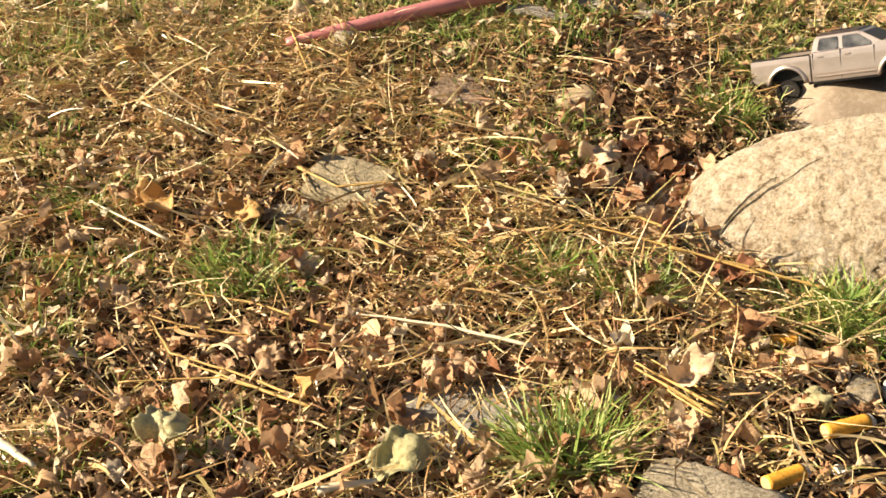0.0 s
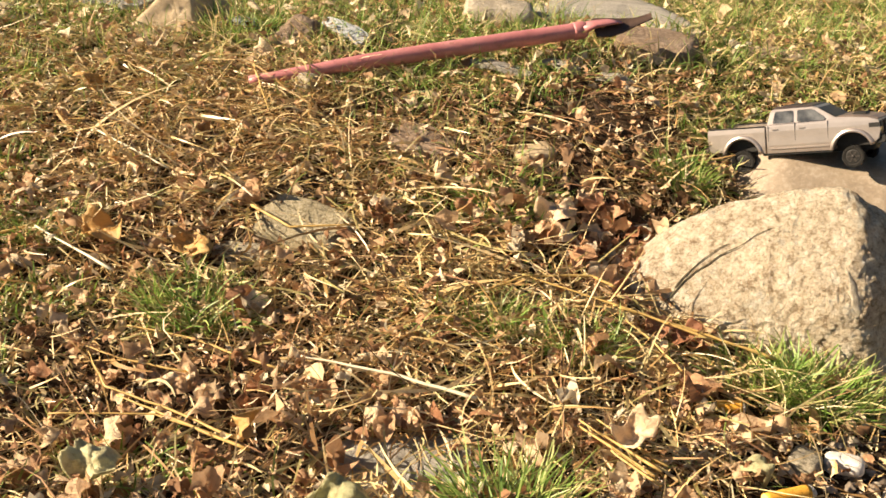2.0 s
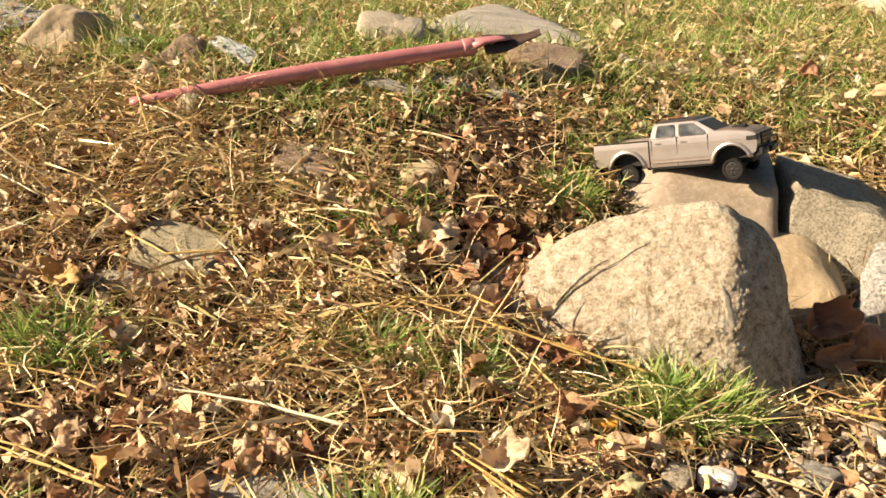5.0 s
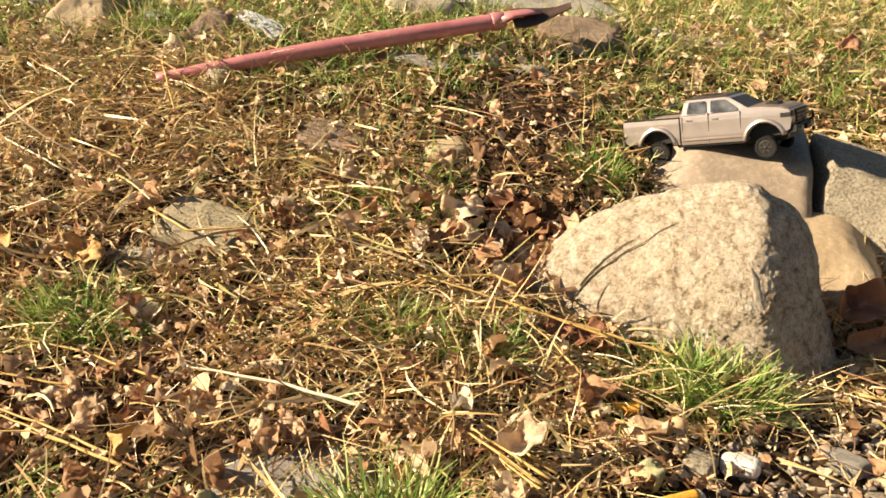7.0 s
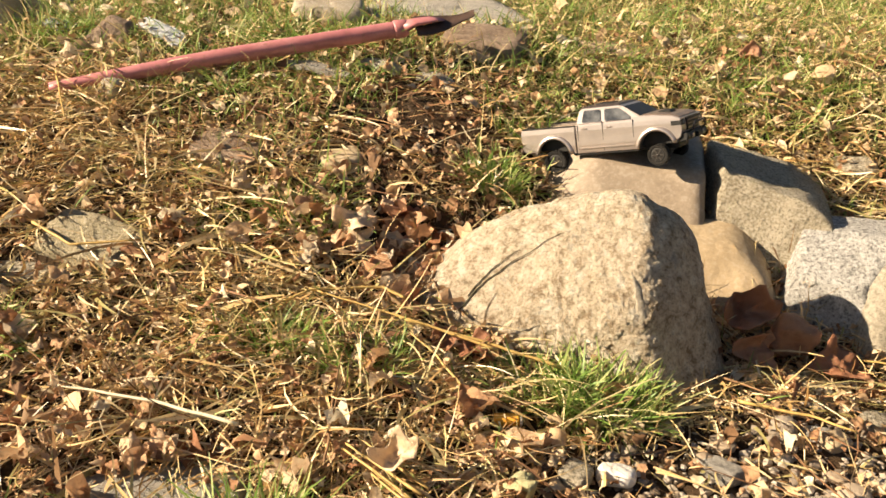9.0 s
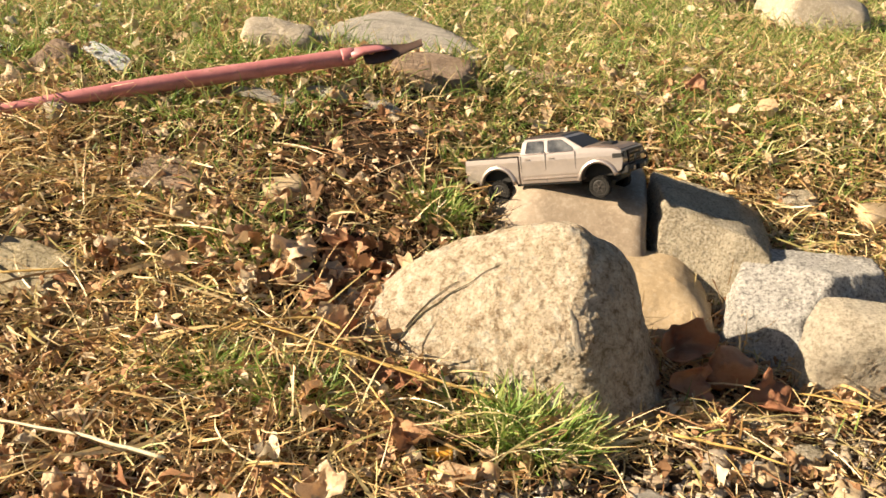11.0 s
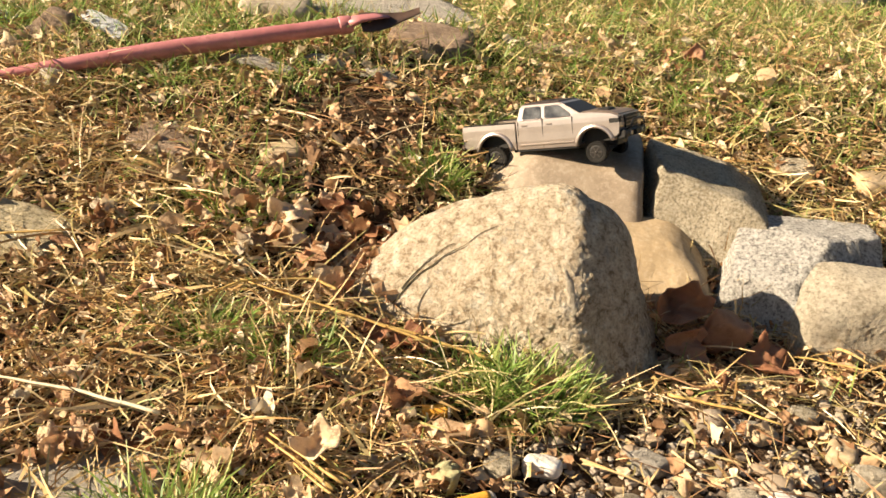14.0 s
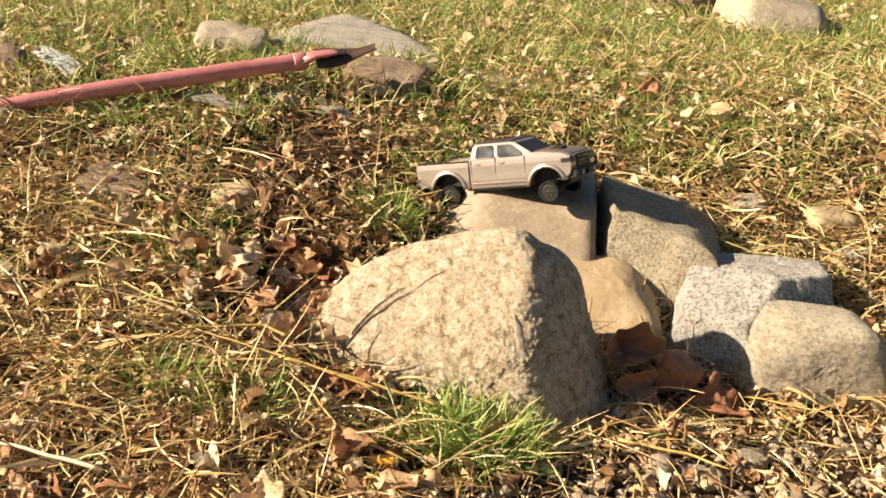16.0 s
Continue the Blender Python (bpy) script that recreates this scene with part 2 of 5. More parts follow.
rock("boulder", (0.290, 0.702, 0.02), [((-.14, -.88, .42), (.29, .677, .030)), ((0, -.22, .97), (.28, .69, .0500)), ((.60, -.2, .77), (.305, .688, .0465)), ((.9, -.2, .35), (.325, .69, .028)),
     ((-1, 0, 0), (.250, .70, .03)), ((0, 1, .1), (.29, .73, .03)), ((0, 0, -1), (.29, .70, -.02))],
     M_TAN, "small rounded tan stone behind the large boulder", 10, 0.0012, 4, 5, 0.4, group=G_ROCKS, warp=0.03)
rock("boulder", (0.395, 0.700, 0.022), [((-.19, -.475, .86), (.352, .677, .0450)), ((.02, .05, 1), (.40, .71, .0620)), ((-.47, -.87, .10), (.352, .665, .03)), ((.397, -.763, .508), (.370, .655, .039)),
     ((-.95, .1, .25), (.337, .69, .040)), ((0, 1, .1), (.4, .745, .03)), ((1, -.1, .2), (.447, .70, .045)), ((0, 0, -1), (.4, .7, -.02))],
     M_GRANITE, "white speckled granite block with a flat sloping top", 60, 0.0017, 5, 6, 0.7, group=G_ROCKS, warp=0.015)
rock("boulder", (0.420, 0.655, 0.02), [((-.25, -.80, .54), (.415, .630, .040)), ((0, -1, -.05), (.42, .631, .01)), ((.05, .02, 1), (.425, .650, .0525)), ((-.62, -.2, .75), (.391, .646, .0455)),
     ((-1, -.2, 0.1), (.3745, .650, .022)), ((.9, 0, .4), (.462, .655, .035)), ((0, 1, .1), (.42, .682, .03)), ((0, 0, -1), (.42, .66, -.02))],
     M_CREAM, "rounded cream-coloured stone at the gravel's edge", 9, 0.0013, 6, 6, 0.4, group=G_ROCKS, warp=0.04)

# smaller and farther stones
G_STONES = "small stones in the grass"
rock("concrete_block", (-.131, .624, .031), block((-.131, .626, .031), (.033, .021, .022), -14, (22, 5)), M_BRICK, "mossy broken concrete block half buried in dry grass", 12, 0.0022, 7, 5, 1.0, category="block")
rock("stone", (-.166, .592, .027), block((-.166, .592, .027), (.020, .012, .009), 8, (8, 0)), M_GRIT, "grey rounded cobble beside a mossy block", 5, 0.0010, 8, 4, category="stone", group=G_STONES)
rock("stone", (.014, .728, .076), block((.014, .728, .076), (.015, .013, .010), 20, (10, -8)), M_TAN, "small tan stone on the bare bank", 5, 0.0008, 9, 4, category="stone", group=G_STONES)
rock("stone", (-.068, .728, .076), block((-.068, .728, .076), (.028, .022, .012), -10, (10, 6)), M_RUST, "flat grey-brown stone sunk in the bank", 8, 0.0016, 10, 4, category="stone", group=G_STONES)
rock("stone", (.409, .816, .072), block((.409, .816, .072), (.016, .013, .012), 0, (8, 0)), M_GRIT, "small grey stone in golden straw", 5, 0.0008, 11, 4, category="stone", group=G_STONES)
rock("stone", (.474, .806, .070), block((.474, .806, .070), (.019, .014, .010), 10, (8, 0)), M_TAN, "small tan stone in golden straw", 5, 0.0008, 12, 4, category="stone", group=G_STONES)
rock("stone", (.487, .775, .052), block((.487, .775, .052), (.013, .010, .008), 30), M_SLATE, "small dark grey stone in straw", 5, 0.0008, 13, 4, category="stone", group=G_STONES)
rock("flat_stone", (-.022, .428, -.014), block((-.022, .428, -.014), (.042, .028, .009), 22, (6, -3)), M_SLATE, "flat grey stone half covered by straw", 14, 0.0009, 14, 5, category="stone")
rock("flat_stone", (.095, .364, -.012), block((.095, .364, -.012), (.033, .024, .014), -28, (10, -6)), M_GRIT, "flat pale grey stone at the edge of bare soil", 14, 0.0012, 15, 4, category="stone")
rock("boulder", (-.337, .905, .133), [((.1, -.85, .5), (-.338, .882, .138)), ((-.7, -.1, .7), (-.357, .90, .147)), ((.1, 0, 1), (-.332, .905, .158)), ((.85, -.35, .4), (-.311, .895, .138)),
     ((-1, 0, .1), (-.370, .905, .13)), ((0, 1, .2), (-.335, .935, .13)), ((0, 0, -1), (-.335, .905, .10))], M_TAN, "tan angular rock standing in green grass", 17, 0.0020, 16, 5, group=G_ROCKS)
rock("boulder", (-.217, .878, .124), [((.15, -.8, .55), (-.218, .866, .129)), ((-.6, -.1, .8), (-.230, .876, .135)), ((.2, 0, 1), (-.210, .878, .144)), ((.9, -.2, .3), (-.195, .876, .126)),
     ((-1, 0, 0), (-.241, .878, .124)), ((0, 1, .2), (-.218, .896, .126)), ((0, 0, -1), (-.218, .878, .106))], M_RUST, "small rusty brown rock in grass", 16, 0.0026, 17, 5, group=G_ROCKS)
rock("boulder", (-.046, .985, .138), block((-.046, .985, .138), (.034, .025, .021), 6, (10, 4)), M_PALE, "pale weathered stone half hidden by grass", 6, 0.0014, 18, 5, group=G_ROCKS)
rock("stone_slab", (.072, 1.035, .141), block((.072, 1.035, .141), (.092, .070, .011), -8, (12, 3)) + [((.72, .69, 0), (.128, 1.045, .14)), ((-.7, .7, 0), (.010, 1.070, .14)), ((.5, -.85, 0), (.125, .975, .14))], M_SLATE, "large flat grey layered stone slab lying in grass", 12, 0.0016, 19, 5, category="slab")
rock("flat_stone", (.106, .935, .134), block((.106, .935, .134), (.036, .026, .010), -8, (10, 4)), M_RUST, "flat pinkish-brown stone beneath a pink pipe", 8, 0.0012, 20, 4, category="stone")
rock("flat_stone", (.240, .965, .128), block((.240, .965, .128), (.050, .017, .006), -4, (8, 2)), M_RUST, "thin brown flagstone nearly buried in grass", 10, 0.0009, 21, 4, category="stone")
rock("flat_stone", (.352, .945, .119), block((.352, .945, .119), (.045, .016, .006), -6, (8, 2)), M_RUST, "thin brown flagstone nearly buried in grass", 10, 0.0009, 22, 4, category="stone")
rock("flat_stone", (.545, .925, .116), block((.545, .925, .116), (.045, .018, .006), 4, (8, 2)), M_TAN, "thin tan flagstone nearly buried in grass", 10, 0.0009, 23, 4, category="stone")
rock("boulder", (.566, 1.33, .172), [((.05, -.9, .42), (.57, 1.285, .172)), ((.25, -.15, .95), (.56, 1.32, .199)), ((.9, -.3, .3), (.622, 1.32, .168)), ((-.95, -.2, .2), (.503, 1.32, .175)),
     ((0, 1, .1), (.57, 1.38, .17)), ((0, 0, -1), (.57, 1.33, .13))], M_PALE, "pale yellowish boulder at the far edge of the grass", 10, 0.0014, 24, 5, group=G_ROCKS)
for k, (x, y, s) in enumerate(((.395, 1.42, .022), (.43, 1.40, .020), (.47, 1.43, .026), (.37, 1.46, .018), (.445, 1.47, .03), (.50, 1.47, .02))):
    z = rise(x, y)
    rock("stone", (x, y, z + s * .3), block((x, y, z + s * .3), (s, s * .8, s * .7), 40 * k, (10, 5)), M_RUST, "dark reddish-brown rubble stone at the grass edge", 7, 0.0016, 30 + k, 3, category="stone", group="rubble stones at the far edge")
rock("boulder", (-.150, 1.25, .165), block((-.150, 1.25, .165), (.03, .025, .022), 10), M_PALE, "pale grey stone at the far grass", 6, 0.0014, 40, 4, group=G_ROCKS)
boulder = bpy.data.objects["boulder"]
scar = []
for k in range(9):
    ok, place, normal, _ = boulder.closest_point_on_mesh(Vector((.2195 - .0007 * k, .575 + .0016 * k, .040 + .0032 * k)) - boulder.location)
    scar.append(place + normal * .0001)

# pale broken edging strips and bark behind the small rocks
M_STRIP = stone("pale_bluish_plastic", [(0.3, (0.28, 0.30, 0.33)), (0.7, (0.48, 0.50, 0.54))], 40, 260, 0.25, ((0.12, 0.12, 0.12), (0.8, 0.8, 0.82)), 0.6, 0.4)
M_BARK = stone("grey_bark", [(0.3, (0.20, 0.18, 0.16)), (0.55, (0.50, 0.48, 0.46)), (0.75, (0.75, 0.74, 0.73))], 30, 240, 0.4, ((0.08, 0.07, 0.06), (0.85, 0.85, 0.85)), 0.9, 1.0, layers=(1, 4, 4))


def board(name, a, b, wide, thick, lean, mat, label, category):
    """A thin weathered board or strip from a to b, with a wavering edge and a little bow."""
    a, b = Vector(a), Vector(b)
    along = (b - a).normalized()
    side = Vector((-along.y, along.x, 0)).normalized()
    side = (side * math.cos(radians(lean)) + Vector((0, 0, 1)) * math.sin(radians(lean))).normalized()
    up = along.cross(side)
    if up.z < 0:
        up = -up
    n = 14
    verts, faces = [], []
    for i in range(n + 1):
        p = a.lerp(b, i / n)
        w0 = wide * (0.5 + 0.13 * noise.noise(p * 60)) * (0.7 if i in (0, n) else 1)
        w1 = wide * (0.5 + 0.13 * noise.noise(p * 60 + Vector((9, 0, 0)))) * (0.7 if i in (0, n) else 1)
        bow = up * (0.003 * math.sin(math.pi * i / n) + 0.0012 * noise.noise(p * 90))
        for s, h in ((-w0, 0), (w1, 0), (w1, thick), (-w0, thick)):
            verts.append(p + side * s + up * h + bow)
    for i in range(n):
        for k in range(4):
            faces.append((i * 4 + k, i * 4 + (k + 1) % 4, i * 4 + 4 + (k + 1) % 4, i * 4 + 4 + k))
    faces += [(0, 1, 2, 3), tuple(n * 4 + k for k in (3, 2, 1, 0))]
    return tagged(link_mesh(name, verts, faces, mat), label, category)


board("edging_strip", (-.196, .900, .138), (-.150, .872, .128), .015, .003, 28, M_STRIP, "broken pale bluish edging strip in grass", "strip")
board("edging_strip", (-.300, .905, .131), (-.255, .895, .130), .014, .003, 20, M_STRIP, "broken pale bluish edging strip between rocks", "strip")
board("bark_piece", (-.50, .985, .146), (-.375, .925, .138), .050, .005, 12, M_BARK, "flaking pale grey bark piece lying in grass", "bark")
board("bark_piece", (-.46, .95, .134), (-.40, .925, .130), .022, .004, 8, M_BARK, "small pale grey bark piece lying in grass", "bark")
for a, b, w in (((-.055, .845, .121), (.000, .832, .116), .012), ((.005, .862, .122), (.040, .852, .120), .012), ((.055, .85, .117), (.085, .84, .114), .010)):
    board("bark_piece", a, b, w, .004, 10, M_SLATE, "thin grey stone flake lying below a pink pipe", "flake")

# ---- the pink pipe ----
M_PINK, nt, b = material("pink_plastic", 0.42, spec=0.5)
fade = ramp(nt, noise_tex(nt, 28, 7, 0.7), [(0.3, (0.41, 0.145, 0.155)), (0.55, (0.53, 0.215, 0.22)), (0.75, (0.64, 0.33, 0.32))])
dirt = ramp(nt, noise_tex(nt, 190, 6, 0.75), [(0.56, (0, 0, 0)), (0.66, (1, 1, 1))])
nt.links.new(mixed(nt, dirt, fade, (0.36, 0.17, 0.14)), b.inputs["Base Color"])
bumped(nt, b, noise_tex(nt, 240, 6, 0.7), 0.25, 0.001)
M_DARKPLASTIC = plain("dark_brown_plastic", (0.075, 0.048, 0.038), 0.5, vary=0.4, scale=120)


def swept(path, radii, sides=14, squash=1.0, cap=True):
    """A tube along a path; squash flattens it."""
    bm = bmesh.new()
    pts = [Vector(p) for p in path]
    rings = []
    for i, p in enumerate(pts):
        d = (pts[min(i + 1, len(pts) - 1)] - pts[max(i - 1, 0)]).normalized()
        s = d.cross(Vector((0, 0, 1)))
        s = s.normalized() if s.length > 1e-4 else Vector((1, 0, 0))
        u = s.cross(d).normalized()
        sq = squash[i] if isinstance(squash, (list, tuple)) else squash
        rings.append([bm.verts.new(p + s * math.cos(2 * math.pi * k / sides) * radii[i] * (2 - sq) + u * math.sin(2 * math.pi * k / sides) * radii[i] * sq) for k in range(sides)])
    for r0, r1 in zip(rings, rings[1:]):
        for k in range(sides):
            bm.faces.new((r0[k], r0[(k + 1) % sides], r1[(k + 1) % sides], r1[k]))
    if cap:
        bm.faces.new(list(reversed(rings[0])))
        bm.faces.new(rings[-1])
    return bm


part("scar", swept(scar, [.0008, .0016, .0019, .0021, .0021, .0019, .0017, .0012, .0006], 8, 0.35), M_PALE, boulder, "pale chipped scar", smooth=True)
pipe = tagged(new("pink_pipe"), "faded pink plastic pipe with a dark split end lying across grass", "pipe")
A, B = Vector((-.226, .777, .106)), Vector((.036, .878, .152))
n = 36
path = [A.lerp(B, i / n) + Vector((0, 0, .0012 * math.sin(math.pi * i / n) + .0006 * noise.noise(Vector((i * .6, 0, 0))))) for i in range(n + 1)]
radii = [0.0052 + 0.0017 * min(1, i / n * 2.2) + 0.0002 * noise.noise(Vector((i * .9, 5, 0))) for i in range(n + 1)]
part("tube", swept(path, radii, 18, [0.75 + 0.25 * min(1, i / n * 3) for i in range(n + 1)]), M_PINK, pipe, smooth=True)
d = (B - A).normalized()
part("collar", swept([B - d * .006, B - d * .0045, B + d * .004, B + d * .006], [.0071, .0078, .0075, .0064], 18), M_PINK, pipe, smooth=True)
part("tongue", swept([B + d * .002 + Vector((0, 0, .001)), B + d * .012 + Vector((0, 0, .0035)), B + d * .026 + Vector((0, .002, .0035)), B + d * .036 + Vector((0, .004, .002))], [.0066, .0062, .0060, .0040], 16, [.8, .5, .35, .3]), M_PINK, pipe, "pale pink flattened tongue", smooth=True)
verts, faces = [], []
for i in range(9):
    u = i / 8
    p = B + d * (.014 + .052 * u) + Vector((0, -.002, .000 + .003 * u - .012 * u * (1 - u)))
    w = .0098 * (1.0 - .55 * u) * (0.7 + .5 * math.sin(math.pi * min(1, u + .25)))
    s = Vector((-d.y, d.x, 0)) * .8 + Vector((0, 0, .6))
    for h in (0, .0012):
        verts += [p - s * w + Vector((0, 0, h)), p + Vector((0, 0, h - .002)), p + s * w + Vector((0, 0, h))]
for i in range(8):
    a0, a1 = i * 6, i * 6 + 6
    faces += [(a0, a0 + 1, a1 + 1, a1), (a0 + 1, a0 + 2, a1 + 2, a1 + 1), (a0 + 3, a1 + 3, a1 + 4, a0 + 4), (a0 + 4, a1 + 4, a1 + 5, a0 + 5), (a0, a1, a1 + 3, a0 + 3), (a0 + 2, a0 + 5, a1 + 5, a1 + 2)]
link_mesh("blade", verts, faces, M_DARKPLASTIC, pipe, "dark brown curled blade", True)

# ---- stalks and straws that can be told apart ----
M_STRAW_PALE = plain("pale_straw", (0.80, 0.72, 0.52), 0.45, vary=0.12, scale=260)
M_STRAW_GOLD = plain("golden_straw", (0.56, 0.38, 0.13), 0.5, vary=0.3, scale=260)
M_TWIG = plain("brown_twig", (0.26, 0.15, 0.075), 0.7, vary=0.35, scale=300)


def stalk(pts, r, mat, label, lift=0.006, name="straw", arch=0.0, taper=0.5, category="straw"):
    """One bent straw through the given places, resting on the litter."""
    pts = [Vector(p) + Vector((0, 0, .002 + lift * .3)) for p in pts]
    r = r * 1.25
    fine = []
    for a, c in zip(pts, pts[1:]):
        m = 7
        for i in range(m):
            fine.append(a.lerp(c, i / m))
    fine.append(pts[-1])
    k = len(fine) - 1
    fine = [p + Vector((noise.noise(p * 70) * .0012, noise.noise(p * 70 + Vector((5, 0, 0))) * .0012, arch * math.sin(math.pi * i / k))) for i, p in enumerate(fine)]
    ob = part(name, swept(fine, [r * (1 - taper * i / k) for i in range(k + 1)], 6), mat, None, smooth=True)
    return tagged(ob, label, category, "straws that lie on the litter")


stalk([(0.008, 0.466, 0.008), (-0.041, 0.477, 0.011), (-0.094, 0.483, 0.012)], .00095, M_STRAW_PALE, "long pale flattened straw lying on litter", .018)
stalk([(-0.233, 0.541, 0.026), (-0.305, 0.576, 0.036)], .0009, M_STRAW_PALE, "pale bent straw lying on grass", .012)
stalk([(-0.305, 0.576, 0.036), (-0.357, 0.547, 0.028)], .0008, M_STRAW_GOLD, "yellow bent straw lying on grass", .012)
stalk([(-0.100, 0.413, -0.004), (-0.149, 0.429, -0.001), (-0.183, 0.440, 0.001)], .0008, M_STRAW_GOLD, "golden pine needle on leaf litter", .008)
stalk([(-0.106, 0.419, -0.003), (-0.154, 0.435, -0.000), (-0.192, 0.445, 0.002), (-0.216, 0.471, 0.008)], .0007, M_STRAW_GOLD, "golden bent needle on leaf litter", .009)
stalk([(-0.118, 0.421, -0.003), (-0.158, 0.430, -0.001), (-0.212, 0.421, -0.003)], .0006, M_STRAW_GOLD, "thin golden needle on leaf litter", .007)
stalk([(-0.103, 0.476, 0.008), (-0.164, 0.493, 0.012), (-0.204, 0.497, 0.013)], .0007, M_STRAW_GOLD, "golden straw on brown leaves", .009)
stalk([(-0.154, 0.465, 0.006), (-0.193, 0.468, 0.007), (-0.229, 0.479, 0.009)], .0006, M_STRAW_GOLD, "thin golden straw on brown leaves", .008)
stalk([(-0.152, 0.337, -0.003), (-0.185, 0.366, -0.003), (-0.226, 0.385, -0.004)], .0006, M_TWIG, "thin brown stem on leaf litter", .007)
stalk([(0.106, 0.437, -0.000), (0.063, 0.466, 0.006)], .0008, M_STRAW_GOLD, "golden pine needle pair on litter", .007)
stalk([(0.109, 0.441, 0.000), (0.068, 0.471, 0.007)], .0007, M_STRAW_GOLD, "golden pine needle pair on litter", .009)
stalk([(0.175, 0.553, 0.012), (0.130, 0.561, 0.020), (0.077, 0.566, 0.029)], .0009, M_STRAW_GOLD, "long golden straw beside a boulder", .012)
stalk([(0.118, 0.520, 0.014), (0.103, 0.541, 0.020), (0.084, 0.558, 0.026)], .0007, M_STRAW_GOLD, "golden straw beside a boulder", .010)
stalk([(0.079, 0.586, 0.033), (0.064, 0.593, 0.036), (0.022, 0.578, 0.037), (-0.006, 0.557, 0.030)], .0009, M_STRAW_GOLD, "golden arched straw over litter", .012)
stalk([(0.053, 0.477, 0.008), (0.050, 0.515, 0.017), (0.051, 0.556, 0.029)], .0006, M_TWIG, "thin brown stem in straw", .009)
stalk([(0.056, 0.449, 0.003), (0.053, 0.490, 0.011), (0.057, 0.531, 0.022)], .0006, M_TWIG, "thin curved brown stem in straw", .008)
stalk([(0.245, 0.551, 0.003), (0.297, 0.616, -0.004), (0.313, 0.618, -0.007), (0.322, 0.568, 0.002)], .0007, M_TWIG, "thin brown twig before a boulder", .010)
stalk([(0.337, 0.630, -0.004), (0.381, 0.620, -0.001), (0.420, 0.598, 0.003)], .0007, M_STRAW_GOLD, "pale golden straw by the stones", .012)
stalk([(0.279, 0.554, 0.001), (0.317, 0.544, 0.001), (0.339, 0.530, 0.001)], .0009, M_STRAW_GOLD, "golden straw on gravel", .006)
stalk([(0.270, 0.582, 0.002), (0.301, 0.563, 0.002)], .0007, M_TWIG, "brown twig on gravel", .006)
stalk([(0.323, 0.728, 0.040), (0.368, 0.764, 0.058)], .0008, M_STRAW_GOLD, "golden straw between stones", .016)
stalk([(0.312, 0.719, 0.035), (0.373, 0.770, 0.061)], .0006, M_STRAW_GOLD, "thin golden straw between stones", .016)
stalk([(0.102, 0.432, -0.000), (0.062, 0.463, 0.005)], .0009, M_STRAW_GOLD, "golden straw by a curled leaf", .007)
stalk([(0.104, 0.426, -0.001), (0.080, 0.446, 0.002)], .0007, M_STRAW_GOLD, "golden straw by a curled leaf", .008)
stalk([(0.138, 0.556, 0.018), (0.088, 0.565, 0.028), (0.021, 0.580, 0.037)], .0008, M_STRAW_GOLD, "long golden straw by a boulder", .012)
stalk([(-0.247, 0.362, -0.004), (-0.217, 0.344, -0.003)], .0022, M_STRAW_PALE, "thick pale broken stem on litter", .006, "stem", category="stem")
stalk([(-0.078, 0.347, -0.003), (-0.052, 0.359, -0.003)], .0018, M_STRAW_PALE, "thick pale broken stem on litter", .006, "stem", category="stem")
stalk([(-0.314, 0.684, 0.074), (-0.241, 0.648, 0.061)], .0007, M_STRAW_PALE, "pale straw across the bank", .014)
stalk([(-0.169, 0.619, 0.050), (-0.136, 0.601, 0.044), (-0.098, 0.609, 0.047)], .0009, M_STRAW_GOLD, "golden straw beside a mossy block", .014)
stalk([(-0.227, 0.793, 0.111), (-0.193, 0.728, 0.089)], .0008, M_STRAW_GOLD, "golden straw leaning on the bank", .014)

# a dry dark grass blade that clings to the boulder's face
def clinging(points, radius):
    """A thin stem laid on the boulder's face through the given places."""
    fine = [Vector(a).lerp(Vector(c), k / 6) for a, c in zip(points, points[1:]) for k in range(6)] + [Vector(points[-1])]
    snap = []
    for p in fine:
        ok, place, normal, _ = boulder.closest_point_on_mesh(p - boulder.location)
        snap.append(place + boulder.location + normal * .0004)
    for _ in range(3):
        snap = [snap[0]] + [(a + c + e) / 3 for a, c, e in zip(snap, snap[1:], snap[2:])] + [snap[-1]]
    return swept(snap, [radius * (1 - .6 * i / len(snap)) for i in range(len(snap))], 6)


M_DRYDARK = plain("dark_dry_blade", (0.10, 0.085, 0.045), 0.7, vary=0.4)
vine = tagged(new("dry_vine"), "thin dark dry vine clinging to a boulder", "vine")
part("stem", clinging(((.113, .598, .026), (.118, .598, .038), (.123, .597, .0475), (.132, .597, .058), (.146, .600, .069), (.159, .605, .076), (.171, .610, .079)), .00045), M_DRYDARK, vine)
part("stem", clinging(((.116, .598, .038), (.122, .597, .052), (.132, .599, .0635), (.143, .601, .073)), .0004), M_DRYDARK, vine)

# ---- cigarette ends ----
M_FILTER, nt, b = material("cork_paper", 0.7, spec=0.3)
spots = ramp(nt, noise_tex(nt, 900, 4, 0.7), [(0.38, (0.56, 0.25, 0.03)), (0.5, (0.80, 0.41, 0.055))])
nt.links.new(spots, b.inputs["Base Color"])
M_ASHPAPER = plain("burnt_paper", (0.62, 0.55, 0.45), 0.9, vary=0.4, scale=700)
M_FIBRE = plain("filter_fibre", (0.62, 0.44, 0.22), 0.95, vary=0.2, scale=900)


